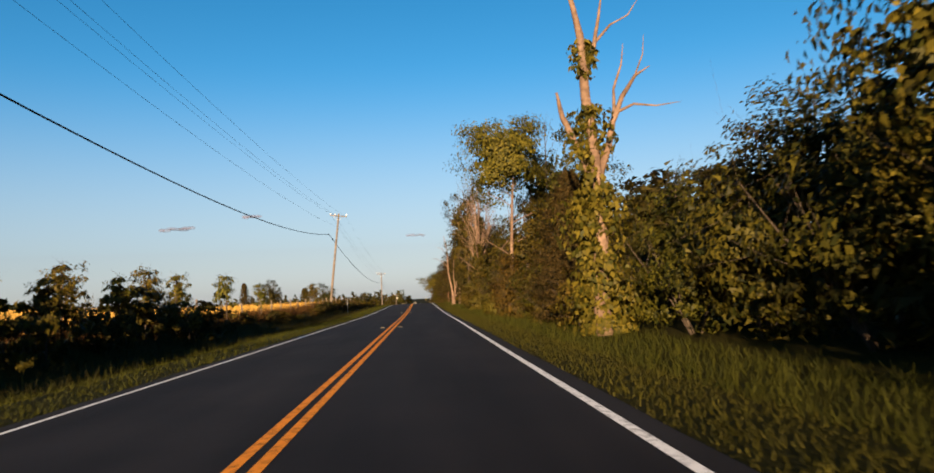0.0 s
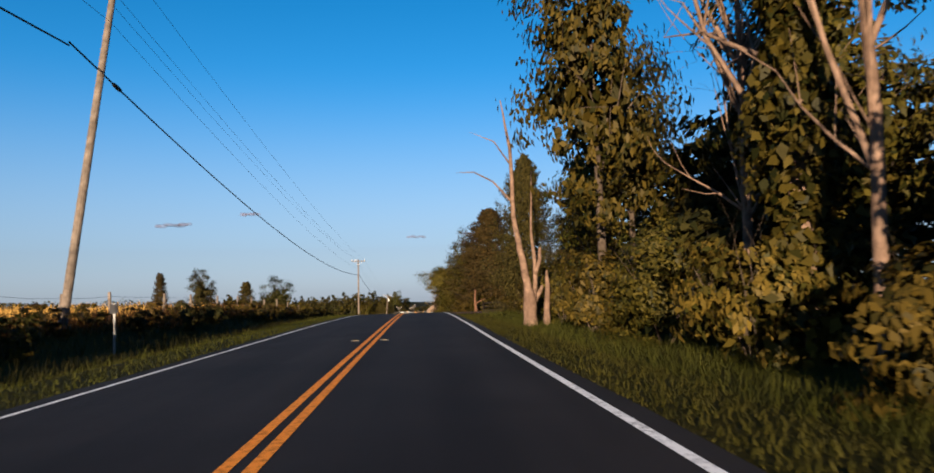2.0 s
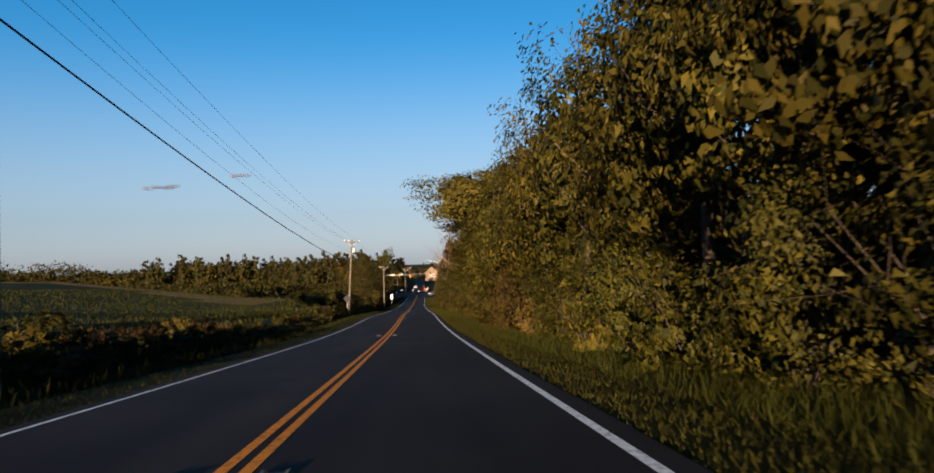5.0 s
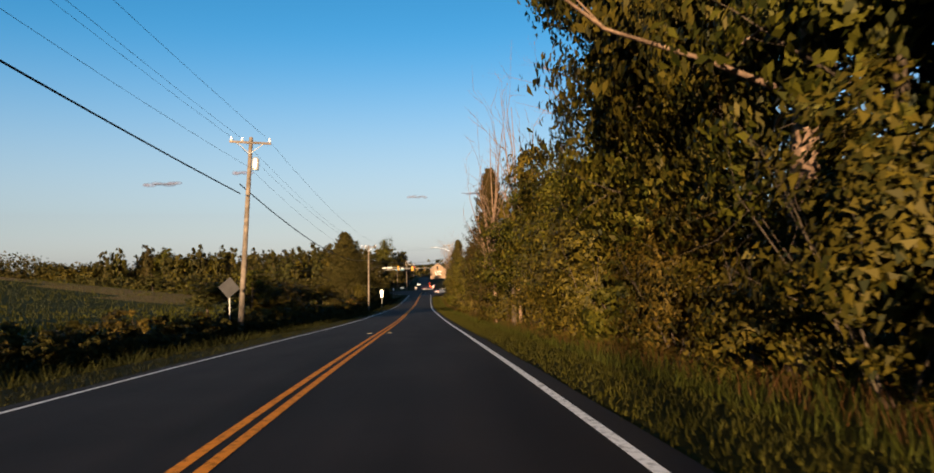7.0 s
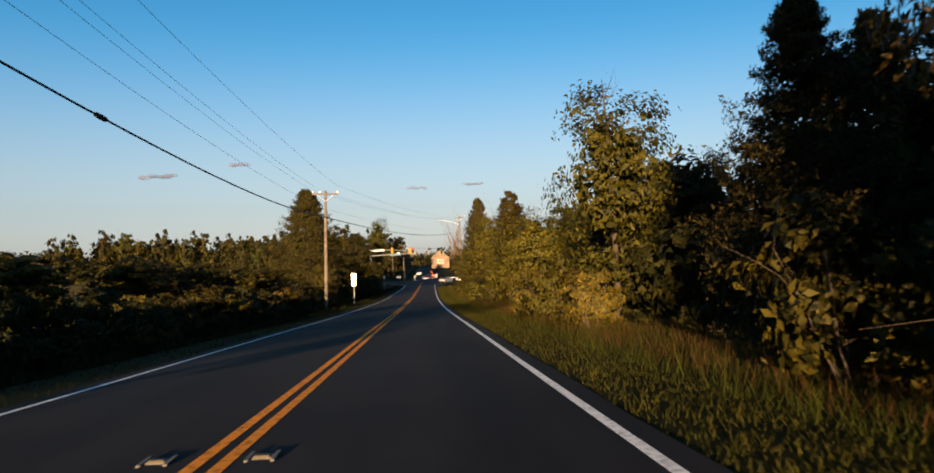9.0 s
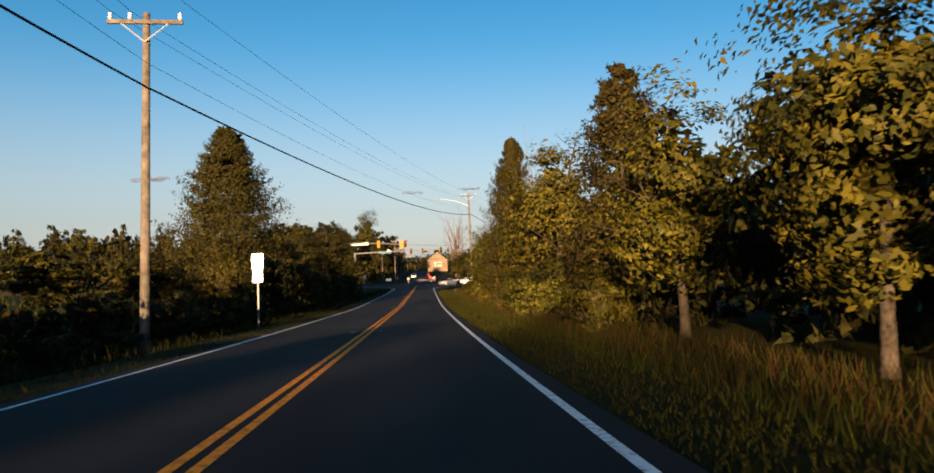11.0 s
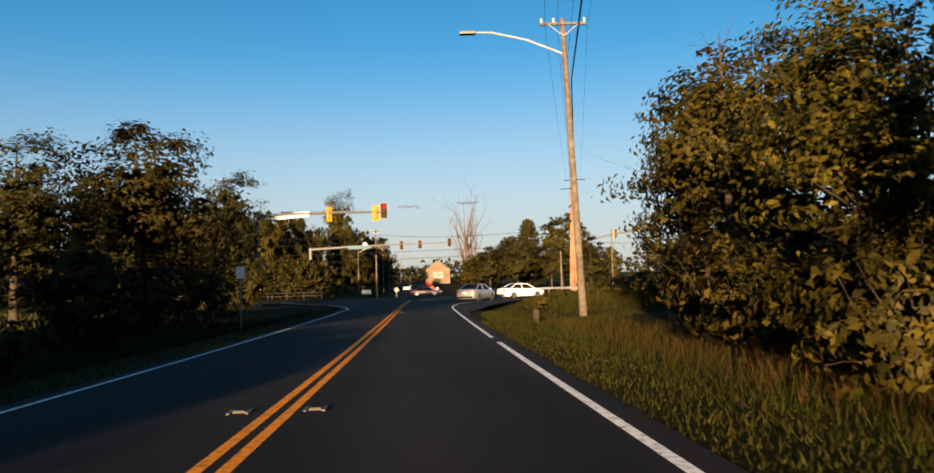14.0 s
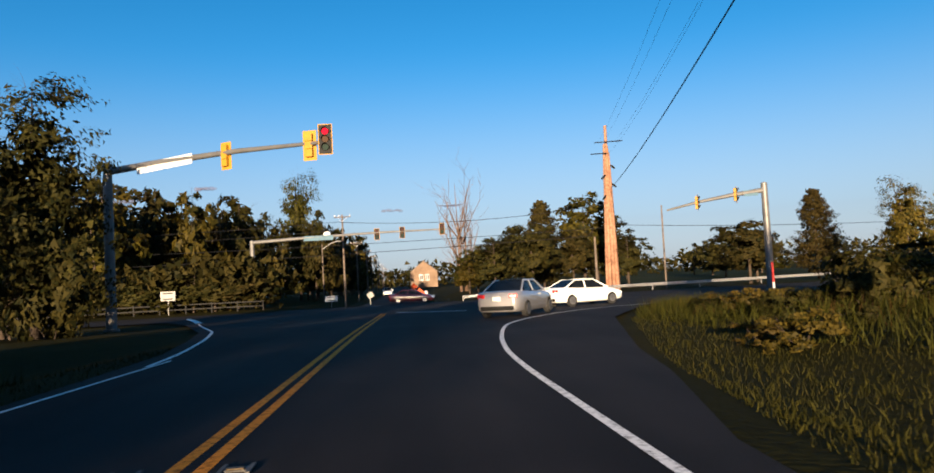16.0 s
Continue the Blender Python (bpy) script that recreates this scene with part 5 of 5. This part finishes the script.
for k in range(9):
    pole(585 + k * 36, -7.2 + 0.2 * (k % 2), 10.5, cross=2.0, label="wooden utility pole far along the road")

# the tall pole built of bundled timbers
big = tagged(new("utility_pole"), "very tall reddish pole of bundled timbers with crossarms", "utility pole")
bx, by = 26.0, 538.4
big.matrix_basis = pose(bx, by, ground_z(bx, by) - 0.1, 0, 0.6, 0)
BUNDLE = soil("reddish_timber", ((0.17, 0.09, 0.055), (0.26, 0.15, 0.095)), fine=4, coarse=0.8)
for i in range(9):
    a = i * math.tau / 8
    ra = 0.0 if i == 8 else 0.52
    bm = bmesh.new()
    hz = 19.6 if i == 8 else 15.5 + 2.2 * ((i * 5) % 8) / 8
    tube(bm, [(ra * math.cos(a) * 1.25, ra * math.sin(a), 0), (ra * math.cos(a), ra * math.sin(a), 5), (ra * 0.7 * math.cos(a), ra * 0.7 * math.sin(a), 11), (ra * 0.45 * math.cos(a), ra * 0.45 * math.sin(a), hz)], [0.22, 0.21, 0.19, 0.17], 8)
    part("timber", bm, BUNDLE, big)
for z, ln, dx in ((17.6, 3.4, 0.2), (16.2, 2.0, -1.0)):
    bm = bmesh.new()
    box(bm, (dx, -0.5, z), (ln, 0.1, 0.11), Matrix.Rotation(radians(-3), 4, "Y"))
    part("crossarm", bm, DARK_WOOD, big)
for sx, z in ((0.62, 14.6), (-0.62, 13.4), (0.66, 12.4), (-0.6, 11.0)):
    bm = bmesh.new()
    tube(bm, [(sx * 0.6, -0.3, z + 0.25), (sx, -0.4, z), (sx * 1.35, -0.45, z - 0.2)], [0.11, 0.13, 0.08], 8)
    part("insulator", bm, BLACK, big)

# wires that cross the junction
for (a, b, sag) in (((-75, 540, -3.6), (-6.3, 545, -4.6), 1.2), ((-75, 542, -4.6), (-6.3, 545, -5.6), 1.2), ((-75, 541, -6.8), (26, 538.4, -7.2), 0.8), ((-6.3, 545, -4.6), (26, 538.4, -4.4), 0.9), ((26, 538.4, -6.9), (95, 540, -7.4), 0.9), ((-75, 540, -8.6), (21.8, 530, -8.5), 0.7)):
    cable(a, b, sag, 0.03, "black wire slung across the junction", "junction wires")

# guard rail and low fence on the far side
rail = tagged(new("guard_rail"), "pale steel guard rail beyond the junction", "guard rail")
GR = [(7.5, 528), (12, 527.5), (16, 527.5), (20, 528), (24, 529), (28, 530), (34, 532), (42, 534), (52, 536)]
for i, (x, y) in enumerate(GR):
    bm = bmesh.new()
    box(bm, (x, y + 0.14, ground_z(x, y) + 0.36), (0.12, 0.16, 0.78))
    part("post", bm, GREYP, rail)
bm = bmesh.new()
prof = [(0, 0.44), (-0.05, 0.5), (0.0, 0.56), (0.0, 0.6), (-0.05, 0.66), (0, 0.74)]
rings = [[bm.verts.new((x, y + d, ground_z(x, y) + z)) for d, z in prof] for x, y in GR]
for r0, r1_ in zip(rings, rings[1:]):
    for i in range(5):
        bm.faces.new((r0[i], r1_[i], r1_[i + 1], r0[i + 1]))
bmesh.ops.solidify(bm, geom=bm.faces[:], thickness=0.012)
part("beam", bm, ALU, rail)
black_fence = tagged(new("rail_fence"), "low black rail fence beyond the side road", "fence")
for i in range(12):
    x = -40 + i * 2.5
    y = 528.0
    bm = bmesh.new()
    box(bm, (x, y, ground_z(x, y) + 0.5), (0.1, 0.1, 1.05))
    part("post", bm, BLACK, black_fence)
    if i < 11:
        z0, z1 = ground_z(x, y), ground_z(x + 2.5, y)
        for hz in (0.45, 0.9):
            bm = bmesh.new()
            box(bm, (x + 1.25, y - 0.07, (z0 + z1) / 2 + hz), (2.5, 0.04, 0.11), Matrix.Rotation(-math.atan2(z1 - z0, 2.5), 4, "Y"))
            part("rail", bm, BLACK, black_fence)


# ---- signs
def sign(name, label, x, y, z_mid, shape, w, h, mat, post_h=None, face=0, tilt=0, bars=0, cat="sign"):
    root = tagged(new(name), label, cat)
    z0 = ground_z(x, y)
    root.matrix_basis = pose(x, y, z0 - 0.05, 0, 0, face)
    bm = bmesh.new()
    box(bm, (0, 0.04, (z_mid - z0) * 0.5 + h * 0.25), (0.06, 0.04, z_mid - z0 + h * 0.5 + 0.05))
    part("post", bm, GREYP, root)
    bm = bmesh.new()
    rot = Matrix.Rotation(radians(45 if shape == "diamond" else 0), 4, "Y") @ Matrix.Rotation(radians(tilt), 4, "Y")
    box(bm, (0, 0, z_mid - z0), (w, 0.006, h), rot, 0.0)
    part("panel", bm, mat, root)
    for i in range(bars):
        bm = bmesh.new()
        box(bm, (0, -0.006, z_mid - z0 + h * (0.3 - 0.6 * i / max(1, bars - 1))), (w * 0.7, 0.004, h * 0.12))
        part("bar", bm, BLACK, root)
    return root


DARKG = plain("weathered_sign_back", (0.018, 0.018, 0.02), 0.7, 0.0, 0.2, 3)
ORANGE = plain("orange_sign_face", (0.40, 0.05, 0.006), 0.5, 0, 0.06, 2)
s2 = sign("road_sign", "back of two stacked bare metal signs on a post", -5.95, 373.6, -9.68, "rect", 0.40, 0.58, ALU)
bm = bmesh.new()
box(bm, (0, 0.003, -9.09 - ground_z(-5.95, 373.6)), (0.47, 0.006, 0.6))
part("panel", bm, ALU, s2)
sign("road_sign", "grey back of a diamond warning sign", -8.8, 286, -5.55, "diamond", 0.76, 0.76, DARKG, tilt=6)
sign("work_sign", "orange diamond road-works sign", 3.4, 540, -13.8, "diamond", 1.0, 1.0, ORANGE)
sign("work_sign", "orange diamond road-works sign further on", 3.2, 566, -13.1, "diamond", 0.8, 0.8, ORANGE)
sign("road_sign", "grey back of a tilted diamond sign", -2.0, 531, -13.5, "diamond", 0.6, 0.6, GREYP, tilt=14)
# the grey face stands in for the shade on this board
sign("notice_board", "notice board, grey in place of the shade on it", -21.4, 527, -12.5, "rect", 1.4, 0.92, GREYP, bars=2)
sign("notice_board", "low white sign with dark lettering bars", -7.3, 545.5, -13.9, "rect", 1.5, 0.7, WHITE, bars=2)
sign("road_sign", "bare metal back of a small sign on a post", -7.05, 452.0, -11.3, "rect", 0.38, 0.55, ALU)
sign("marker_post", "small grey marker plate on a post", -8.0, 97.8, 1.0, "rect", 0.24, 0.28, DARKG)
mk = tagged(new("marker_post"), "slim post banded red over white", "marker post")
mk.matrix_basis = pose(17.0, 480.8, ground_z(17.0, 480.8) - 0.03)
for z, mat in ((0.45, WHITE), (1.3, plain("red_band", (0.25, 0.015, 0.012), 0.5))):
    bm = bmesh.new()
    tube(bm, [(0, 0, z - 0.45), (0, 0, z + 0.4)], [0.05, 0.05], 10)
    part("band", bm, mat, mk)
sp = tagged(new("utility_box"), "short square weathered post beside the verge", "post")
sx_, sy_ = 5.45, 447.0
sp.matrix_basis = pose(sx_, sy_, ground_z(sx_, sy_) - 0.03, 0, 0, 10)
bm = bmesh.new()
box(bm, (0, 0, 0.29), (0.2, 0.2, 0.58), bevel=0.02)
part("post_body", bm, BARK, sp)
for i in range(5):
    d = tagged(new("traffic_drum"), "orange and white traffic drum", "traffic drum", "traffic drums")
    dx, dy = 3.6 + 0.15 * i, 548 + 7 * i
    d.matrix_basis = pose(xr(dy) + dx, dy, ground_z(xr(dy) + dx, dy) - 0.02)
    for k in range(4):
        bm = bmesh.new()
        tube(bm, [(0, 0, k * 0.24), (0, 0, k * 0.24 + 0.24)], [0.29 - 0.02 * k, 0.28 - 0.02 * k], 12)
        part("band", bm, ORANGE if k % 2 == 0 else WHITE, d)

# ---- the brick house beyond
BRICK = soil("tan_brick", ((0.115, 0.08, 0.055), (0.16, 0.115, 0.08)), fine=3, coarse=0.4)
SHINGLE = soil("grey_shingle", ((0.10, 0.09, 0.085), (0.16, 0.14, 0.13)), fine=3, coarse=0.5)
house = tagged(new("house"), "tan brick house with a gable and white windows", "house")
house.matrix_basis = pose(10.2, 738, -15.3, 0, 0, 0)
bm = bmesh.new()
w, dp, e, rdg = 5.0, 8.0, 6.2, 10.2
v = [bm.verts.new(p) for p in ((-w, 0, 0), (w, 0, 0), (w, 0, e), (0, 0, rdg), (-w, 0, e), (-w, dp * 2, 0), (w, dp * 2, 0), (w, dp * 2, e), (0, dp * 2, rdg), (-w, dp * 2, e))]
for f in ((0, 1, 2, 3, 4), (9, 8, 7, 6, 5), (0, 4, 9, 5), (1, 6, 7, 2)):
    bm.faces.new([v[i] for i in f])
part("wall", bm, BRICK, house)
for s in (-1, 1):
    bm = bmesh.new()
    ln = math.hypot(w + 0.4, rdg - e)
    box(bm, (s * (w + 0.3) / 2, dp, (e + rdg) / 2 + 0.08), (ln + 0.1, dp * 2 + 0.7, 0.16), Matrix.Rotation(s * math.atan2(rdg - e, w), 4, "Y"))
    part("roof", bm, SHINGLE, house)
GLASS = plain("dark_window_glass", (0.03, 0.035, 0.04), 0.08)
for x in (-1.0, 1.2):
    bm = bmesh.new()
    box(bm, (x, -0.05, 4.2), (1.5, 0.14, 2.3), bevel=0.02)
    wd = part("window", bm, WHITE, house)
    for k in (-1, 1):
        bm = bmesh.new()
        box(bm, (x + k * 0.34, -0.13, 4.2), (0.5, 0.02, 1.9))
        part("pane", bm, GLASS, wd)


# ---- cars
TYRE = plain("tyre_rubber", (0.02, 0.02, 0.02), 0.8)
RIM = plain("alloy_rim", (0.2, 0.2, 0.205), 0.3, 0.8)
CAR_GLASS = plain("tinted_glass", (0.012, 0.014, 0.016), 0.05)
TAIL = plain("red_tail_lens", (0.45, 0.02, 0.02), 0.2)
HEADL = glow("headlamp", (1.0, 0.95, 0.85), 0.2)
CLEAR = plain("clear_lamp", (0.6, 0.6, 0.6), 0.15)
PLATE = plain("number_plate", (0.5, 0.5, 0.46), 0.5)


def sedan(label, paint, m, lit=False, top=None):
    root = tagged(new("car"), label, "car", "cars at the crossing")
    root.matrix_basis = m
    st = [(-2.42, 0.42, 0.80, 0.66), (-2.38, 0.30, 0.95, 0.78), (-2.2, 0.24, 1.03, 0.86), (-1.7, 0.22, 1.05, 0.905), (-0.8, 0.2, 1.0, 0.92), (0.2, 0.2, 0.97, 0.92), (1.0, 0.2, 0.95, 0.91), (1.5, 0.21, 0.90, 0.895), (2.0, 0.23, 0.80, 0.85), (2.3, 0.27, 0.68, 0.74), (2.42, 0.36, 0.56, 0.6)]
    bm = bmesh.new()
    rings = []
    for y, zb, zt, hw in st:
        mid = zb + (zt - zb) * 0.45
        half = [(hw * 0.86, zb), (hw * 0.98, zb + 0.1 * (zt - zb)), (hw, mid), (hw * 0.985, zb + 0.72 * (zt - zb)), (hw * 0.93, zt - 0.03), (hw * 0.80, zt), (0, zt + 0.02)]
        ring = [(x, z) for x, z in half] + [(-x, z) for x, z in half[-2::-1]]
        rings.append([bm.verts.new((x, y, z)) for x, z in ring])
    n = len(rings[0])
    for a, b in zip(rings, rings[1:]):
        for i in range(n):
            bm.faces.new((a[i], a[(i + 1) % n], b[(i + 1) % n], b[i]))
    bm.faces.new(rings[0])
    bm.faces.new(rings[-1][::-1])
    bmesh.ops.recalc_face_normals(bm, faces=bm.faces)
    part("body", bm, paint, root, smooth=True)
    R = [(-0.95, 1.43), (-0.2, 1.47), (0.35, 1.44)]
    hwr = 0.60
    bm = bmesh.new()
    rr = [[bm.verts.new((x, y, z + (0.03 if abs(x) < 0.3 else 0) + dz)) for x in (-hwr, -0.25, 0.25, hwr)] for y, z in R for dz in (0,)]
    for a, b in zip(rr, rr[1:]):
        for i in range(3):
            bm.faces.new((a[i], a[i + 1], b[i + 1], b[i]))
    bmesh.ops.solidify(bm, geom=bm.faces[:], thickness=0.03)
    part("roof", bm, top or paint, root, smooth=True)

    def pane(name, q):
        bm = bmesh.new()
        f = bm.faces.new([bm.verts.new(p) for p in q])
        bmesh.ops.solidify(bm, geom=[f], thickness=0.012)
        part(name, bm, CAR_GLASS, root)
    belt = 0.80
    pane("rear_window", [(-0.72, -1.72, 1.06), (0.72, -1.72, 1.06), (hwr - 0.04, -0.97, 1.43), (-hwr + 0.04, -0.97, 1.43)])
    pane("windscreen", [(0.74, 1.2, 0.96), (-0.74, 1.2, 0.96), (-hwr + 0.04, 0.37, 1.44), (hwr - 0.04, 0.37, 1.44)])
    for s in (-1, 1):
        pane("side_window", [(s * belt, -0.35, 1.0), (s * belt, 0.95, 0.97), (s * hwr, 0.33, 1.42), (s * hwr, -0.32, 1.45)])
        pane("side_window", [(s * belt, -1.42, 1.03), (s * belt, -0.42, 1.0), (s * hwr, -0.38, 1.45), (s * hwr, -0.9, 1.41)])
        for a, b in (((s * 0.78, -1.72, 1.04), (s * hwr, -0.95, 1.43)), ((s * 0.8, 1.2, 0.95), (s * hwr, 0.35, 1.43)), ((s * belt, -0.38, 1.0), (s * hwr, -0.35, 1.45)), ((s * hwr, -0.95, 1.435), (s * hwr, 0.35, 1.435))):
            bm = bmesh.new()
            tube(bm, [a, b], [0.045, 0.035], 6)
            part("pillar", bm, paint, root)
        bm = bmesh.new()
        box(bm, (s * 0.98, 0.85, 1.0), (0.18, 0.1, 0.13), bevel=0.03)
        part("mirror", bm, paint, root)
        bm = bmesh.new()
        box(bm, (s * 0.64, -2.33, 0.86), (0.34, 0.16, 0.16), Matrix.Rotation(radians(s * 18), 4, "Z"), 0.04)
        part("tail_light", bm, TAIL, root)
        bm = bmesh.new()
        box(bm, (s * 0.62, 2.26, 0.62), (0.3, 0.16, 0.13), Matrix.Rotation(radians(-s * 22), 4, "Z"), 0.04)
        part("headlight", bm, HEADL if lit else CLEAR, root)
        for y in (-1.42, 1.42):
            bm = bmesh.new()
            bmesh.ops.create_cone(bm, cap_ends=True, segments=24, radius1=0.33, radius2=0.33, depth=0.22, matrix=Matrix.Translation((s * 0.83, y, 0.33)) @ Matrix.Rotation(radians(90), 4, "Y"))
            bmesh.ops.bevel(bm, geom=[e_ for e_ in bm.edges if len(e_.link_faces) == 2 and abs(e_.calc_face_angle(0)) > 1.2], offset=0.03, segments=2, affect="EDGES")
            wh = part("wheel", bm, TYRE, root, smooth=False)
            bm = bmesh.new()
            bmesh.ops.create_cone(bm, cap_ends=True, segments=20, radius1=0.22, radius2=0.22, depth=0.02, matrix=Matrix.Translation((s * 0.945, y, 0.33)) @ Matrix.Rotation(radians(90), 4, "Y"))
            part("rim", bm, RIM, wh)
    bm = bmesh.new()
    box(bm, (0, -2.41, 0.40), (1.35, 0.1, 0.16), bevel=0.03)
    part("bumper", bm, BLACK, root)
    bm = bmesh.new()
    box(bm, (0, -2.425, 0.76), (0.32, 0.02, 0.16))
    part("number_plate", bm, PLATE, root)
    return root


SILVER = plain("silver_paint", (0.17, 0.17, 0.178), 0.3, 0.1, 0.05, 1, 0, 1.0)
WHITE_CAR = plain("white_car_paint", (0.55, 0.55, 0.54), 0.3, 0, 0.04, 1, 0, 1.0)
MAROON = plain("maroon_paint", (0.05, 0.008, 0.012), 0.3, 0.0, 0.1, 1, 0, 1.0)
sedan("silver saloon car turning off the main road", SILVER, pose(5.6, 478.4, zr(478.4) - 0.03, 0, 0, -28) @ Matrix.Scale(0.93, 4), top=CAR_GLASS)
sedan("white saloon car turning into the side road", WHITE_CAR, pose(10.6, 489.0, zr(489.0) - 0.03, 0, 0, -64) @ Matrix.Scale(0.93, 4))
sedan("dark maroon saloon car with headlights lit", MAROON, pose(2.3, 527.6, zr(527.6) - 0.02, 0, 0, -96) @ Matrix.Scale(0.93, 4), True)
sedan("white car waiting far along the road", WHITE_CAR, pose(-1.2, 596, zr(596) - 0.02, 0, 0, 180), True)

# ---- small evening clouds far away
def cloud_build(nt, b, out):
    b.inputs["Base Color"].default_value = (0.11, 0.10, 0.145, 1)
    b.inputs["Roughness"].default_value = 1.0
    b.inputs["Specular IOR Level"].default_value = 0.0
    f = ramp(nt, noise_fac(nt, 0.03, 3), [(0.3, (0.1, 0.1, 0.1)), (0.7, (0.34, 0.34, 0.34))])
    nt.links.new(f, b.inputs["Alpha"])


CLOUD = material("thin_cloud", cloud_build)
rc = random.Random(3)
for cx_, cy_, cz_, wd_, ht_ in ((-1189, 3900, 390, 150, 24), (-845, 3980, 446, 80, 24), (-20, 4060, 318, 80, 16), (250, 4050, 330, 90, 14)):
    bm = bmesh.new()
    for i in range(7):
        t = i / 6 - 0.5
        s_ = wd_ * 0.2 * (1.15 - abs(t)) * rc.uniform(0.8, 1.2)
        bmesh.ops.create_icosphere(bm, subdivisions=3, radius=1.0, matrix=Matrix.Translation((t * wd_, rc.uniform(-20, 20), rc.uniform(-0.15, 0.2) * ht_)) @ Matrix.Diagonal((s_, s_ * 0.8, ht_ * 0.4 * rc.uniform(0.6, 1.1), 1)))
    c_ = part("cloud", bm, CLOUD, smooth=True)
    c_.location = (cx_, cy_, cz_)
    tagged(c_, "small faint lavender-grey evening cloud", "cloud", "clouds")


# ---- grass and weeds, too many to count
def blades(name, label, y0, y1, u0, u1, dens, h0, h1, mat, seed, wide=0.03, skip=None):
    rng = np.random.default_rng(seed)
    n = int((y1 - y0) * (u1 - u0) * dens)
    ys, us = rng.uniform(y0, y1, n), rng.uniform(u0, u1, n)
    tuft = np.array([noise.noise((a * 0.9, b * 0.9, seed)) for a, b in zip(ys, us)])
    keep = tuft > -0.9
    edge = np.array([lerp_table(R_EDGE, v) + 0.5 if v > 444 else 3.3 for v in ys])
    keep &= (us < 0) | (us > edge)
    if skip:
        keep &= ~((ys > skip[0]) & (ys < skip[1]) & (us > skip[2]))
    ys, us, tuft = ys[keep], us[keep], tuft[keep]
    n = len(ys)
    xs = np.array([xr(v) for v in ys]) + us
    zs = np.array([ground_z(a, b) for a, b in zip(xs, ys)]) - 0.01
    hh = rng.uniform(h0, h1, n) * (0.9 + 0.4 * np.clip(tuft, -0.3, 0.6))
    a = rng.uniform(0, math.tau, n)
    w = wide * rng.uniform(0.5, 1.2, n)
    lean = rng.normal(size=(n, 2)) * 0.34 * hh[:, None]
    b0 = np.stack([xs - np.cos(a) * w, ys - np.sin(a) * w, zs], 1)
    b1 = np.stack([xs + np.cos(a) * w, ys + np.sin(a) * w, zs], 1)
    tip = np.stack([xs + lean[:, 0], ys + lean[:, 1], zs + hh], 1)
    return tagged(new(name, loose_faces(name, np.stack([b0, b1, tip], 1).reshape(-1, 3), 3, mat)), label, "grass", kind="stuff")


LOT = (121, 151, 3.3)
blades("mown_grass", "short yellow-green grass on the verge", -5, 462, 3.32, 5.6, 160, 0.04, 0.11, GRASS, 1, 0.009, LOT)
blades("tall_grass", "tall green weeds before the trees", -5, 230, 5.0, 7.8, 70, 0.12, 0.42, GRASS, 2, 0.008, LOT)
blades("tall_grass", "tall grass and weeds before the trees", 230, 447, 5.0, 8.4, 60, 0.12, 0.42, GRASS, 3, 0.008)
blades("dry_grass", "tall rust-coloured dry grass", 225, 446, 5.6, 8.4, 30, 0.2, 0.55, DRY_GRASS, 4, 0.007)
blades("tall_grass", "tufts of rough grass behind the gravel", 145.5, 152, 3.5, 17, 60, 0.1, 0.35, GRASS, 12, 0.012)
blades("dry_grass", "dry grass tufts behind the gravel", 145.5, 152, 5, 17, 16, 0.2, 0.45, DRY_GRASS, 13, 0.012)
blades("mown_grass", "short grass beside the edge line", -5, 138, -4.9, -3.32, 90, 0.04, 0.14, GRASS, 5, 0.010)
# from here the left verge's shade is painted into the blades
blades("mown_grass", "short weeds beside the edge line, coloured as in shade", 138, 470, -4.9, -3.32, 60, 0.04, 0.12, SHADED_WEEDS, 17, 0.010)
blades("tall_grass", "weeds in the ditch, coloured as in shade", -5, 140, -9.5, -5.4, 44, 0.2, 0.55, SHADED_WEEDS, 6, 0.010)
blades("tall_grass", "rough green grass at the ditch edge", -5, 140, -5.8, -4.9, 36, 0.1, 0.3, GRASS, 18, 0.010)
blades("tall_grass", "weeds in the ditch, coloured as in shade", 140, 462, -9.5, -4.6, 40, 0.15, 0.45, SHADED_WEEDS, 14, 0.012)
blades("tall_grass", "tall grass at the field edge", 12, 230, -12.5, -9.5, 24, 0.4, 0.9, DRY_GRASS, 7, 0.025)
blades("tall_grass", "waist-high weeds beside the crossing", 446, 482, 4.5, 24, 90, 0.06, 0.17, GRASS, 8, 0.009)
blades("ripe_crop", "standing ripe golden crop at the edge of the field", 20, 196, -34, -12.8, 8, 0.5, 0.85, RIPE_CROP, 15, 0.035)
blades("ripe_crop", "standing ripe golden crop across the field", 30, 196, -110, -34, 1.6, 0.5, 0.9, RIPE_CROP, 16, 0.11)
blades("meadow_grass", "rough grass across the sloping meadow", 232, 468, -90, -11.5, 1.5, 0.2, 0.5, GRASS, 19, 0.09)
rw = random.Random(21)
for i in range(16):                  # low dark bushes on the bank beside the crossing
    y = rw.uniform(457, 482)
    plant_low(y, lerp_table(R_EDGE, y) + rw.uniform(2.5, 11), rw.uniform(0.4, 0.9))
blades("tall_grass", "tall green weeds on the bank beside the crossing", 452, 486, 8.5, 26, 34, 0.25, 0.7, GRASS, 20, 0.014)
blades("dry_grass", "dry stalks among the weeds", 448, 482, 9.8, 24, 8, 0.3, 0.7, DRY_GRASS, 9, 0.012)
